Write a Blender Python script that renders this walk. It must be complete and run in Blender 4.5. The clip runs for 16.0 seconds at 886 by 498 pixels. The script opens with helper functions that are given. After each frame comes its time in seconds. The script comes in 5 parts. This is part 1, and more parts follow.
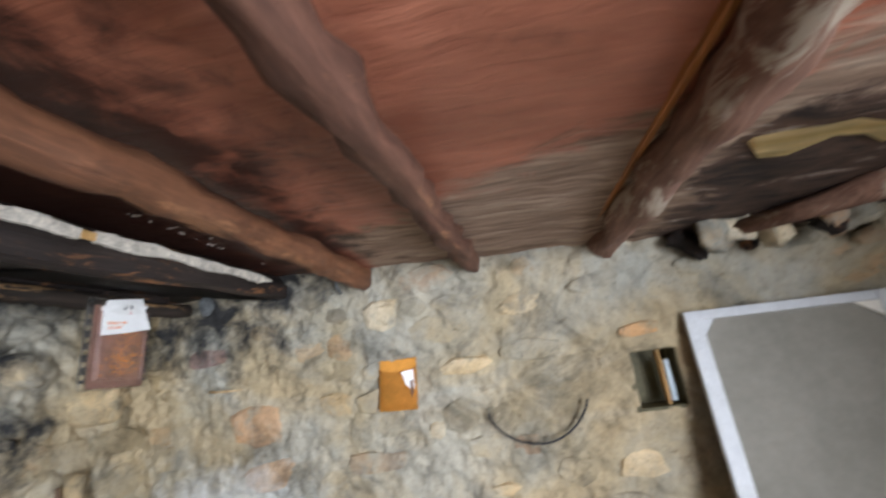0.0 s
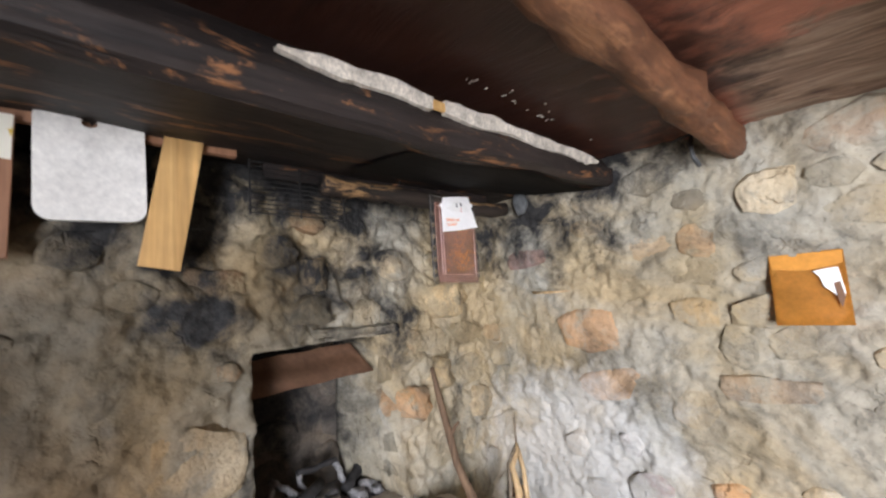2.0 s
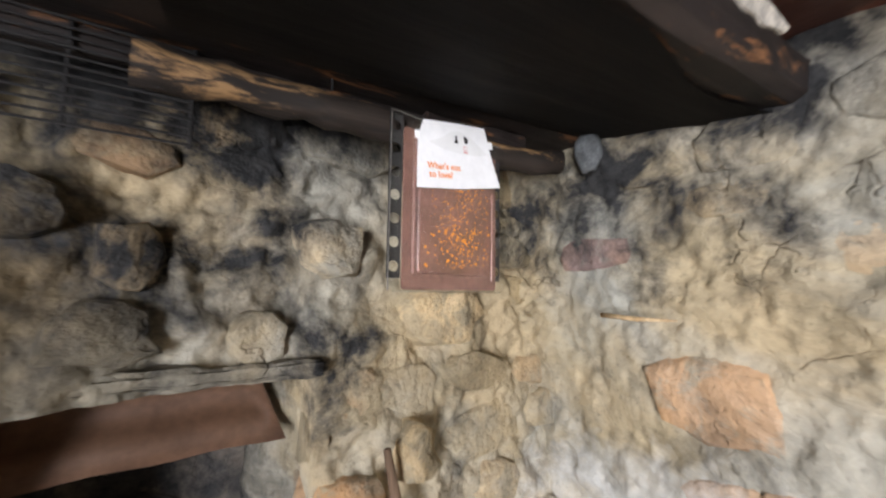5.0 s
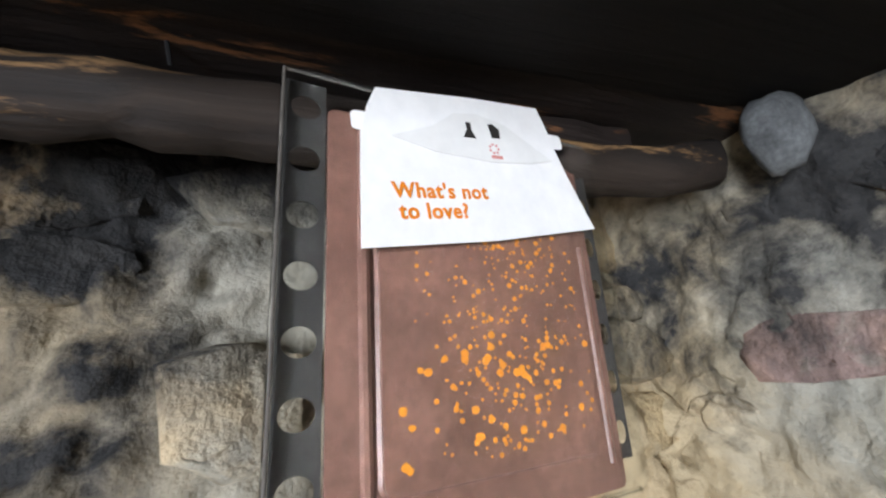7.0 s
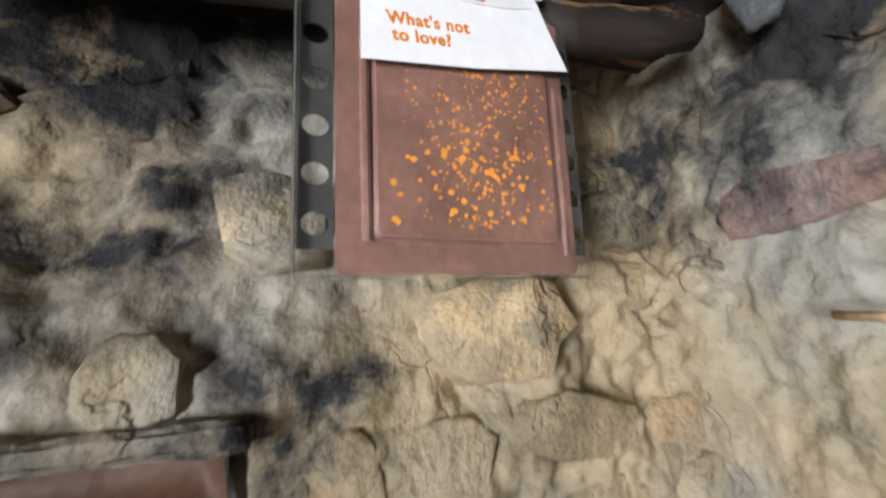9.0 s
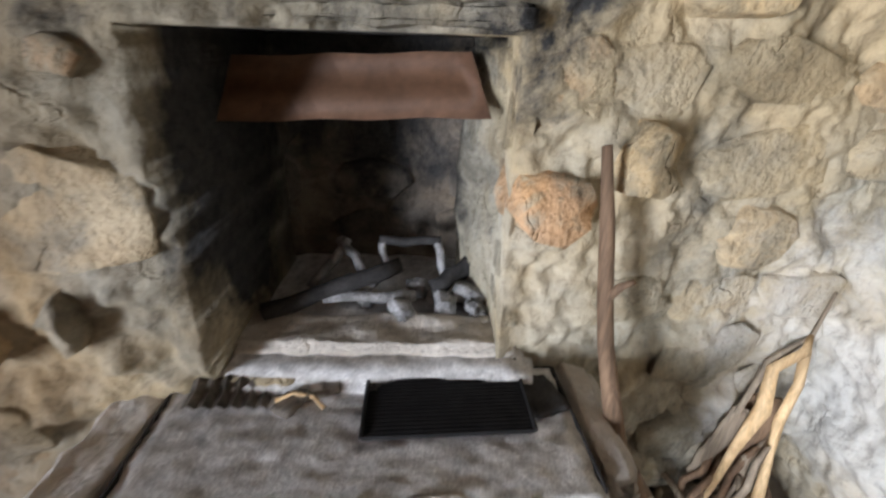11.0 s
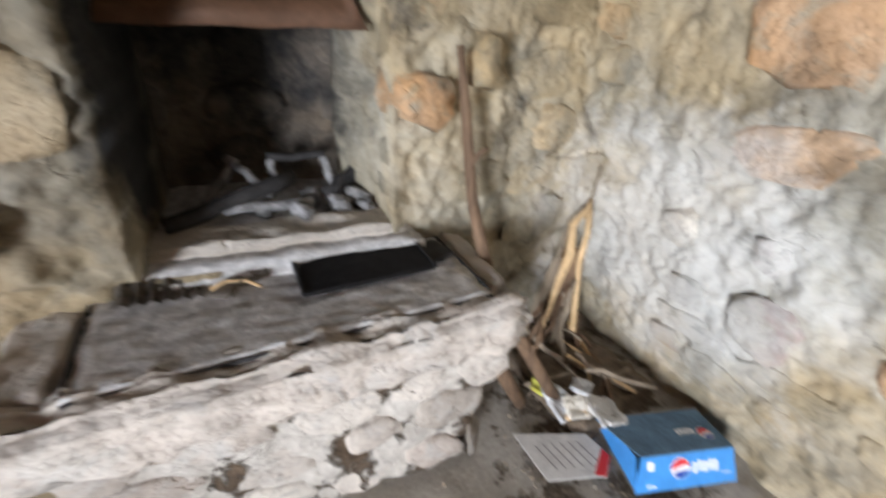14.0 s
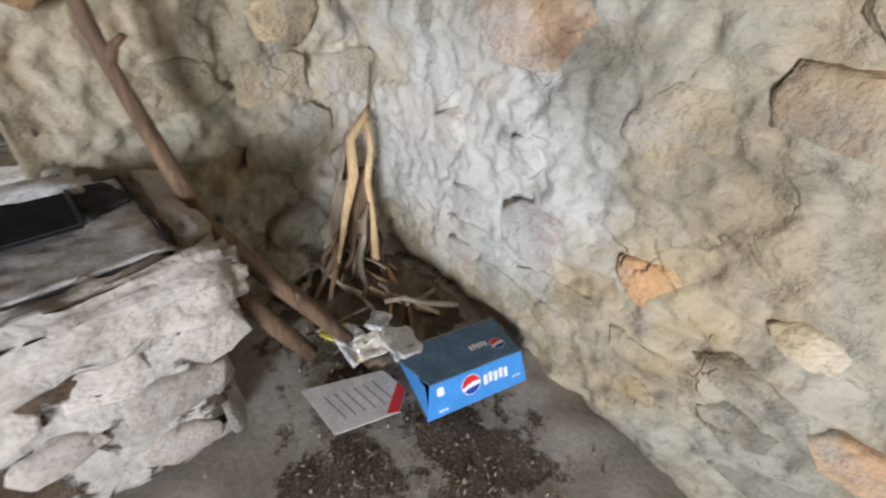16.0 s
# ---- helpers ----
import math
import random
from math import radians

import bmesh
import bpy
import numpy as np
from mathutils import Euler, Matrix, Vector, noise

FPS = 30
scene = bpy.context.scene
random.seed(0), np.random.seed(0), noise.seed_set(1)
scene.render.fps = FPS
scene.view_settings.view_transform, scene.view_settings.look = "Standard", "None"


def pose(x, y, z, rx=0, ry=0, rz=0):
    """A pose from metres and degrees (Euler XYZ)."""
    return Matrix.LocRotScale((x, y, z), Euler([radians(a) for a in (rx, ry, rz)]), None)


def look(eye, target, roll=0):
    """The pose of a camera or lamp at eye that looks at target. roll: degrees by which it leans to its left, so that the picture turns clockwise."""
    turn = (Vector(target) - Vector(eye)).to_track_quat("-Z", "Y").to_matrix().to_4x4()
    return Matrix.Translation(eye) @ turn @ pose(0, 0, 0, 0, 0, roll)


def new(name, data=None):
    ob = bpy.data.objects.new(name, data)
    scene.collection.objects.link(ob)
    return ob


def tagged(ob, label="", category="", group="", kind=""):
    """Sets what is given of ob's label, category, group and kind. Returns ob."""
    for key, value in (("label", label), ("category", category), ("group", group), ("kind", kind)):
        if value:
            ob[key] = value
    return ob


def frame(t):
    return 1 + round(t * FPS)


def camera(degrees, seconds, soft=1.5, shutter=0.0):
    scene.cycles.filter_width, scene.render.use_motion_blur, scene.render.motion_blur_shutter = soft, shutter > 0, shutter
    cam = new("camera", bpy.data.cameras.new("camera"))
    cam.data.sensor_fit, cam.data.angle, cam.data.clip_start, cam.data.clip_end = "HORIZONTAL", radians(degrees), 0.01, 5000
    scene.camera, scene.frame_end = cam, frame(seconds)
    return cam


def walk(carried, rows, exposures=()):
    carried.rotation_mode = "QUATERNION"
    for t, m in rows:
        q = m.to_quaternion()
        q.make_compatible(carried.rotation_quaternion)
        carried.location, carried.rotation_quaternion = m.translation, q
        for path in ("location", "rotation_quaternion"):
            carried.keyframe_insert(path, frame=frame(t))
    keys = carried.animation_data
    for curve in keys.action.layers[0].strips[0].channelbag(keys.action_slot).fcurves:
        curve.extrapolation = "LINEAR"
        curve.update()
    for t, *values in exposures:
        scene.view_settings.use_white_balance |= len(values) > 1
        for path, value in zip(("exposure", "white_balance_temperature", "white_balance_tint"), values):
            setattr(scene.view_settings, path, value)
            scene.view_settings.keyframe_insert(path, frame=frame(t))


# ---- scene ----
cam = camera(93.9, 16.0, soft=2.2, shutter=0.5)
PATH = [
    (0, (0.067, 0.257, 1.295), (-0.315, 2.146, 1.83), -7.8),
    (0.5, (-0.099, 0.249, 1.312), (-0.735, 2.106, 1.698), -9.4),
    (1, (-0.241, 0.236, 1.306), (-1.245, 1.935, 1.627), -9.2),
    (1.5, (-0.338, 0.298, 1.295), (-1.741, 1.68, 1.649), -9.4),
    (2, (-0.41, 0.432, 1.279), (-1.844, 1.795, 1.566), -5.4),
    (2.5, (-0.466, 0.479, 1.269), (-1.934, 1.794, 1.61), -1.8),
    (3, (-0.581, 0.531, 1.288), (-1.971, 1.926, 1.639), -2.0),
    (3.5, (-0.646, 0.635, 1.297), (-1.974, 2.097, 1.61), -3.6),
    (4, (-0.689, 0.804, 1.326), (-2.168, 2.089, 1.731), -4.5),
    (4.2, (-0.709, 0.865, 1.336), (-2.234, 2.107, 1.696), -3.4),
    (6.3, (-1.166, 1.4, 1.398), (-2.959, 2.153, 1.866), -2.3),
    (6.5, (-1.191, 1.415, 1.416), (-2.996, 2.059, 1.99), -2.4),
    (7, (-1.244, 1.441, 1.472), (-3.009, 2.143, 2.098), -5.1),
    (7.5, (-1.263, 1.458, 1.48), (-3.034, 2.185, 2.058), -4.8),
    (8, (-1.239, 1.478, 1.493), (-3.011, 2.176, 2.103), -5.8),
    (8.5, (-1.228, 1.482, 1.405), (-3.078, 2.03, 1.931), -3.3),
    (9, (-1.183, 1.453, 1.328), (-3.063, 2.023, 1.703), -3.4),
    (9.5, (-1.149, 1.378, 1.28), (-3.04, 2.015, 1.411), -3.0),
    (10, (-1.154, 1.314, 1.229), (-3.066, 1.78, 0.875), 0.5),
    (12.3, (-0.813, 1.095, 1.138), (-2.476, 1.031, 0.028), 1.4),
    (12.5, (-0.806, 1.053, 1.118), (-2.466, 1.082, 0.002), 1.8),
    (13, (-0.801, 1.007, 1.151), (-2.598, 1.255, 0.31), 2.5),
    (13.5, (-0.79, 1.004, 1.157), (-2.581, 1.394, 0.357), 2.4),
    (14, (-0.78, 1.073, 1.107), (-2.352, 1.84, 0.136), 4.9),
    (14.5, (-0.759, 1.148, 1.078), (-2.059, 2.177, -0.041), 6.7),
    (15, (-0.76, 1.229, 1.059), (-1.9, 2.339, -0.153), 6.5),
    (15.5, (-0.767, 1.347, 1.037), (-1.875, 2.462, -0.2), 8.0),
    (16, (-0.764, 1.462, 1.041), (-1.849, 2.604, -0.191), 8.0),
]
walk(cam, [(t, look(eye, target, roll)) for t, eye, target, roll in PATH],
     exposures=[(0.0, 0.68, 6650, 16), (1.5, 0.85, 6950, 20), (2.5, 0.92, 7150, 22), (4.2, 0.97, 7200, 22), (6.5, 1.08, 6700, 16), (8.5, 1.0, 6950, 19), (10.0, 1.12, 6650, 18), (12.5, 1.24, 7000, 18), (16.0, 0.80, 6900, 18)])

# ---- light ----
world = bpy.data.worlds.new("sky")
scene.world = world
world.use_nodes = True
wn = world.node_tree.nodes
sky = wn.new("ShaderNodeTexSky")
sky.sky_type = "NISHITA"
sky.sun_disc = False
sky.sun_elevation, sky.sun_rotation = radians(28.0), radians(147.0)
world.node_tree.links.new(sky.outputs[0], wn["Background"].inputs[0])
wn["Background"].inputs[1].default_value = 0.15
sun_data = bpy.data.lights.new("sun", "SUN")
sun_data.energy, sun_data.angle, sun_data.color = 5.0, radians(0.5), (1.0, 0.93, 0.82)
sun = new("sun", sun_data)
sun.matrix_world = look((0, 0, 6), (-0.48, 0.74, 6 - 0.47))
portal_data = bpy.data.lights.new("doorway_daylight", "AREA")
portal_data.shape, portal_data.size, portal_data.size_y = "RECTANGLE", 1.05, 1.5
portal_data.energy, portal_data.color = 47.0, (0.76, 0.88, 1.0)
portal_data.spread = radians(80)
portal = new("doorway_daylight", portal_data)
DOOR_X0, DOOR_X1, SOUTH, EAST, DOOR_H = 1.05, 2.20, -1.3, 2.35, 1.65
portal.matrix_world = look(((DOOR_X0 + DOOR_X1) / 2, SOUTH - 0.2, 0.85), (-1.65, 2.0, 0.95))


# ---- materials ----
class Nodes:
    """A node material in the making."""

    def __init__(self, name):
        self.m = bpy.data.materials.new(name)
        self.m.use_nodes = True
        self.t = self.m.node_tree
        self.b = self.t.nodes["Principled BSDF"]
        self.pos = self.add("ShaderNodeNewGeometry").outputs["Position"]
        self.obj = self.add("ShaderNodeTexCoord").outputs["Object"]
        self.rnd = self.add("ShaderNodeObjectInfo").outputs["Random"]

    def add(self, kind, **sets):
        n = self.t.nodes.new(kind)
        for k, v in sets.items():
            n.inputs[k].default_value = v
        return n

    def to(self, a, b):
        self.t.links.new(a, b)

    def noise(self, scale, detail=6.0, rough=0.6, vec=None, stretch=None, warp=0.0):
        n = self.add("ShaderNodeTexNoise", Scale=scale, Detail=detail, Roughness=rough, Distortion=warp)
        v = self.pos if vec is None else vec
        if stretch:
            mp = self.add("ShaderNodeMapping", Scale=stretch)
            self.to(v, mp.inputs[0])
            v = mp.outputs[0]
        self.to(v, n.inputs["Vector"])
        return n.outputs[0]

    def ramp(self, fac, *stops):
        n = self.add("ShaderNodeValToRGB")
        e = n.color_ramp.elements
        while len(e) < len(stops):
            e.new(0.5)
        for el, (p, c) in zip(e, stops):
            el.position = p
            el.color = (*c, 1) if not isinstance(c, (int, float)) else (c, c, c, 1)
        self.to(fac, n.inputs[0])
        return n.outputs[0]

    def mix(self, fac, a, b, blend="MIX"):
        n = self.add("ShaderNodeMix")
        n.data_type, n.blend_type = "RGBA", blend
        for k, v in ((0, fac), (6, a), (7, b)):
            if isinstance(v, (int, float)):
                n.inputs[k].default_value = v if k == 0 else (v, v, v, 1)
            elif isinstance(v, tuple):
                n.inputs[k].default_value = (*v, 1)
            else:
                self.to(v, n.inputs[k])
        return n.outputs[2]

    def math(self, op, a, b=0.0, clamp=False):
        n = self.add("ShaderNodeMath")
        n.operation, n.use_clamp = op, clamp
        for k, v in ((0, a), (1, b)):
            if isinstance(v, (int, float)):
                n.inputs[k].default_value = v
            else:
                self.to(v, n.inputs[k])
        return n.outputs[0]

    def xyz(self, vec=None):
        n = self.add("ShaderNodeSeparateXYZ")
        self.to(self.pos if vec is None else vec, n.inputs[0])
        return n.outputs

    def blob(self, centre, radii):
        """1 at the centre of a stain, 0 at its rim."""
        s = self.add("ShaderNodeMapping", Location=[-c / r for c, r in zip(centre, radii)], Scale=[1 / r for r in radii])
        self.to(self.pos, s.inputs[0])
        n = self.add("ShaderNodeVectorMath")
        n.operation = "LENGTH"
        self.to(s.outputs[0], n.inputs[0])
        return self.math("SUBTRACT", 1.0, n.outputs["Value"], True)

    def bump(self, height, strength=0.4, dist=0.01):
        n = self.add("ShaderNodeBump", Strength=strength, Distance=dist)
        self.to(height, n.inputs["Height"])
        self.to(n.outputs[0], self.b.inputs["Normal"])

    def done(self, colour, rough=0.85, metal=0.0, spec=0.3):
        if isinstance(colour, tuple):
            self.b.inputs["Base Color"].default_value = (*colour, 1)
        else:
            self.to(colour, self.b.inputs["Base Color"])
        if isinstance(rough, (int, float)):
            self.b.inputs["Roughness"].default_value = rough
        else:
            self.to(rough, self.b.inputs["Roughness"])
        self.b.inputs["Metallic"].default_value = metal
        self.b.inputs["Specular IOR Level"].default_value = spec
        return self.m


def soot(n):
    """Soot left by the fire over the hearth, plus shade painted over the ceiling's west side."""
    wave = n.noise(6.5, 7, 0.66, warp=0.3)
    total = None
    for centre, radii, power in SOOT_AND_SHADE:
        m = n.math("MULTIPLY", n.blob(centre, radii), power)
        total = m if total is None else n.math("MAXIMUM", total, m)
    v = n.math("ADD", total, n.math("MULTIPLY", n.math("SUBTRACT", wave, 0.5), 1.9))
    return n.ramp(v, (0.22, 0.0), (0.62, 1.0))


# The wide blob at (-1.2, 0.9, 1.78) paints the ceiling's fall-off of light westward.
SOOT_AND_SHADE = [((-1.72, 1.08, 1.42), (0.35, 0.55, 0.38), 0.55), ((-1.65, 1.0, 1.78), (0.45, 0.75, 0.17), 1.25), ((-1.62, 0.69, 1.54), (0.3, 0.19, 0.30), 0.95), ((-1.65, 1.42, 1.20), (0.35, 0.22, 0.18), 0.75),
        ((-1.6, 0.70, 1.30), (0.3, 0.26, 0.14), 0.9), ((-1.5, 1.98, 1.62), (0.6, 0.5, 0.34), 0.8), ((-1.70, 1.27, 1.56), (0.3, 0.26, 0.26), 0.7),
        ((-2.0, 1.05, 1.20), (0.36, 0.45, 0.75), 1.5), ((-1.85, 0.82, 0.95), (0.27, 0.07, 0.55), 1.6), ((-1.68, 1.22, 1.62), (0.3, 0.34, 0.13), 1.0), ((-1.2, 0.9, 1.78), (0.95, 1.8, 0.35), 1.55), ((-1.55, 0.45, 1.64), (0.4, 0.7, 0.30), 0.8)]


def rock(name, palette, mortar, mask=0.5, sooty=True, rough=0.9, relief=0.6):
    n = Nodes(name)
    stone = n.ramp(n.rnd, *palette)
    grain = n.noise(38, 8, 0.7)
    broad = n.noise(6.5, 4, 0.6, warp=0.4)
    stone = n.mix(0.25, stone, n.mix(1.0, stone, n.ramp(grain, (0.25, 0.5), (0.75, 1.45)), "MULTIPLY"))
    stone = n.mix(0.6, stone, n.mix(1.0, stone, n.ramp(broad, (0.3, 0.66), (0.7, 1.3)), "MULTIPLY"))
    wash = n.math("ADD", n.noise(11, 7, 0.68, warp=0.6), n.math("MULTIPLY", n.math("SUBTRACT", n.noise(2.2, 3), 0.5), 0.5))
    mort = n.mix(n.ramp(n.noise(3.0, 4, 0.6), (0.35, 0), (0.65, 1)), mortar[0], mortar[1])
    mort = n.mix(0.4, mort, n.mix(1.0, mort, n.ramp(grain, (0.3, 0.7), (0.7, 1.25)), "MULTIPLY"))
    c = n.mix(n.ramp(wash, (mask - 0.07, 0.0), (mask + 0.09, 1.0)), stone, mort)
    pits = n.ramp(n.noise(70, 3, 0.5), (0.30, 0.30), (0.42, 1.0))
    c = n.mix(0.30, c, n.mix(1.0, c, pits, "MULTIPLY"))
    vor = n.add("ShaderNodeTexVoronoi", Scale=6.5)
    vor.feature = "DISTANCE_TO_EDGE"
    bent = n.add("ShaderNodeVectorMath")
    bent.operation = "ADD"
    wob = n.add("ShaderNodeTexNoise", Scale=9.0, Detail=4.0)
    half = n.add("ShaderNodeVectorMath")
    half.operation = "SCALE"
    half.inputs["Scale"].default_value = 0.16
    n.to(n.pos, wob.inputs["Vector"])
    n.to(wob.outputs["Color"], half.inputs[0])
    n.to(n.pos, bent.inputs[0])
    n.to(half.outputs[0], bent.inputs[1])
    n.to(bent.outputs[0], vor.inputs["Vector"])
    crack = n.math("MULTIPLY", n.ramp(vor.outputs["Distance"], (0.0, 1.0), (0.030, 0.0)), n.ramp(n.noise(7.5, 5, 0.65), (0.55, 0.0), (0.65, 0.55)))
    c = n.mix(crack, c, n.mix(1.0, c, (0.40, 0.34, 0.27), "MULTIPLY"))
    if sooty:
        ochre = n.ramp(n.noise(1.9, 5, 0.6, warp=0.6), (0.40, 0.0), (0.60, 1.0))
        c = n.mix(ochre, c, n.mix(1.0, c, (1.08, 0.92, 0.70), "MULTIPLY"))
        shade = n.ramp(n.noise(3.6, 7, 0.68, warp=0.8), (0.34, 0.42), (0.50, 1.0), (0.70, 1.2))
        c = n.mix(0.85, c, n.mix(1.0, c, shade, "MULTIPLY"))
        # Multiplies the southern west wall browner and darker, with a noisy rim.
        earth = n.math("ADD", n.blob((-1.55, 0.05, 0.75), (0.45, 1.0, 1.3)), n.math("MULTIPLY", n.math("SUBTRACT", n.noise(4, 6, 0.65), 0.5), 0.9))
        c = n.mix(n.ramp(earth, (0.15, 0.0), (0.55, 0.8)), c, n.mix(1.0, c, (0.52, 0.43, 0.35), "MULTIPLY"))
        # Multiplies the west wall around y 0.62, z 1.22 darker and brown-grey, with a noisy rim.
        smoke = n.math("ADD", n.blob((-1.62, 0.62, 1.22), (0.5, 0.95, 0.62)), n.math("MULTIPLY", n.math("SUBTRACT", n.noise(5.5, 7, 0.68, warp=0.5), 0.5), 1.3))
        c = n.mix(n.ramp(smoke, (0.15, 0.0), (0.65, 0.85)), c, n.mix(1.0, c, (0.47, 0.43, 0.38), "MULTIPLY"))
        # Pale patch low in the corner: limewash and pooled skylight, both put into the colour.
        lime = n.math("ADD", n.blob((-1.50, 2.2, 0.52), (0.80, 0.6, 0.72)), n.math("MULTIPLY", n.math("SUBTRACT", n.noise(5, 6, 0.65), 0.5), 1.1))
        c = n.mix(n.ramp(lime, (0.30, 0.0), (0.66, 0.72)), c, (0.60, 0.60, 0.575))
    if sooty:
        c = n.mix(soot(n), c, n.ramp(grain, (0.3, (0.010, 0.010, 0.011)), (0.75, (0.05, 0.048, 0.045))))
    h = n.math("ADD", n.math("MULTIPLY", n.noise(17, 7, 0.62), 0.9), n.math("MULTIPLY", n.noise(55, 5, 0.65), 0.17))
    h = n.math("ADD", h, n.math("MULTIPLY", n.noise(6, 4, 0.55), 0.8))
    h = n.math("SUBTRACT", h, n.math("MULTIPLY", crack, 0.5))
    n.bump(h, relief, 0.03)
    return n.done(c, rough)


def timber(name, dark, light, scale=1.0, axis="y", worn=None, rough=0.7, relief=0.35, sooty=0.0, vec="pos", spots=7.0):
    n = Nodes(name)
    st = {"x": (0.06, 1, 1), "y": (1, 0.06, 1), "z": (1, 1, 0.06)}[axis]
    v = n.pos if vec == "pos" else n.obj
    g = n.noise(26 * scale, 8, 0.68, vec=v, stretch=st, warp=0.9)
    f = n.noise(120 * scale, 5, 0.6, vec=v, stretch=st)
    b = n.noise(3.2, 4, 0.6, vec=v)
    c = n.ramp(g, (0.28, dark), (0.72, light))
    c = n.mix(0.5, c, n.mix(1.0, c, n.ramp(f, (0.3, 0.55), (0.7, 1.4)), "MULTIPLY"))
    c = n.mix(0.6, c, n.mix(1.0, c, n.ramp(b, (0.3, 0.55), (0.7, 1.4)), "MULTIPLY"))
    if worn:
        w = n.noise(spots, 7, 0.7, vec=v, stretch=tuple(max(s, 0.25) for s in st), warp=0.5)
        c = n.mix(n.ramp(w, (worn[1], 0.0), (worn[1] + 0.07, 1.0)), c, worn[0])
    if sooty:
        c = n.mix(n.math("MULTIPLY", soot(n), sooty), c, (0.012, 0.011, 0.011))
    n.bump(n.math("ADD", g, n.math("MULTIPLY", f, 0.4)), relief, 0.006)
    return n.done(c, rough)


def plain(name, colour, rough=0.6, metal=0.0, wear=0.25, scale=14, relief=0.1, spec=0.4):
    n = Nodes(name)
    a = n.noise(scale, 6, 0.65)
    b = n.noise(scale * 7, 3, 0.6)
    c = n.mix(1.0, colour, n.ramp(a, (0.3, 1 - wear), (0.7, 1 + wear * 0.6)), "MULTIPLY")
    c = n.mix(0.5, c, n.mix(1.0, c, n.ramp(b, (0.3, 1 - wear), (0.7, 1 + wear)), "MULTIPLY"))
    n.bump(n.math("ADD", a, n.math("MULTIPLY", b, 0.3)), relief, 0.006)
    return n.done(c, rough, metal, spec)


WALL_MORTAR = ((0.40, 0.362, 0.285), (0.31, 0.298, 0.25))
M_wall = rock("lime_mortar", ((0.0, (0.33, 0.31, 0.25)), (1.0, (0.33, 0.31, 0.25))), WALL_MORTAR, 0.3, relief=0.6)
M_stone = rock("rubble_stone", ((0.0, (0.21, 0.195, 0.16)), (0.25, (0.30, 0.28, 0.22)), (0.45, (0.38, 0.33, 0.24)),
                                (0.62, (0.27, 0.255, 0.205)), (0.78, (0.42, 0.37, 0.27)), (0.9, (0.35, 0.26, 0.19)), (1.0, (0.44, 0.37, 0.25))), WALL_MORTAR, 0.51, relief=0.8)
M_orange_stone = rock("orange_sandstone", ((0.0, (0.46, 0.30, 0.19)), (1.0, (0.50, 0.34, 0.21))), WALL_MORTAR, 0.52, relief=0.8)
M_pale_stone = rock("pale_limestone", ((0.0, (0.55, 0.46, 0.32)), (1.0, (0.58, 0.50, 0.37))), WALL_MORTAR, 0.55, relief=0.8)
M_pink_stone = rock("pink_sandstone", ((0.0, (0.27, 0.19, 0.17)), (1.0, (0.33, 0.23, 0.20))), WALL_MORTAR, 0.54, relief=0.8)
M_bench = rock("ashy_concrete", ((0.0, (0.34, 0.30, 0.26)), (0.3, (0.54, 0.48, 0.41)), (0.6, (0.43, 0.37, 0.32)), (1.0, (0.62, 0.57, 0.50))), ((0.55, 0.52, 0.47), (0.40, 0.38, 0.355)), 0.56, sooty=False, relief=0.75)
M_gap = plain("dark_clay_joint", (0.16, 0.12, 0.085), 0.95, wear=0.5, relief=0.6)
M_hearth = rock("burnt_stone", ((0.0, (0.10, 0.09, 0.08)), (1.0, (0.19, 0.16, 0.13))), ((0.16, 0.14, 0.12), (0.10, 0.09, 0.08)), 0.5)
M_ash = plain("wood_ash", (0.64, 0.63, 0.615), 0.95, wear=0.45, scale=30, relief=0.7)


def floor_material():
    """Grey trodden screed with dark patches of earth and chaff."""
    n = Nodes("trodden_floor")
    g = n.noise(60, 6, 0.7)
    base = n.ramp(n.noise(4, 6, 0.62), (0.3, (0.30, 0.275, 0.24)), (0.7, (0.42, 0.39, 0.345)))
    base = n.mix(0.5, base, n.mix(1.0, base, n.ramp(g, (0.3, 0.6), (0.7, 1.35)), "MULTIPLY"))
    dirt = n.math("ADD", n.math("MAXIMUM", n.math("MAXIMUM", n.blob((-1.05, 1.95, 0), (0.42, 0.30, 1)), n.blob((-1.15, 1.62, 0), (0.26, 0.28, 1))), n.math("MAXIMUM", n.blob((-1.4, 0.5, 0), (0.4, 0.35, 1)), n.blob((-1.6, 2.0, 0), (0.5, 0.5, 1)))), n.math("MULTIPLY", n.math("SUBTRACT", n.noise(9, 8, 0.7), 0.5), 2.6))
    soil = n.ramp(n.noise(110, 4, 0.7), (0.35, (0.055, 0.042, 0.032)), (0.62, (0.17, 0.135, 0.10)), (0.72, (0.40, 0.34, 0.26)))
    mask = n.ramp(dirt, (0.40, 0.0), (0.56, 1.0))
    n.bump(n.math("ADD", n.math("MULTIPLY", g, 0.5), n.math("MULTIPLY", n.math("MULTIPLY", n.noise(110, 4, 0.7), mask), 1.5)), 0.5, 0.012)
    return n.done(n.mix(mask, base, soil), 0.92)


M_floor = floor_material()
M_outside = plain("sunlit_ground", (0.34, 0.29, 0.21), 0.95, wear=0.4, scale=2)
M_render = plain("rough_render", (0.36, 0.33, 0.28), 0.9, wear=0.35, scale=5, relief=0.5)
# sooty on stained_log also paints the shade towards the west side.
M_log = timber("stained_log", (0.10, 0.04, 0.022), (0.30, 0.125, 0.06), 0.8, "y", ((0.42, 0.19, 0.09), 0.54), 0.5, 1.0, sooty=0.35)
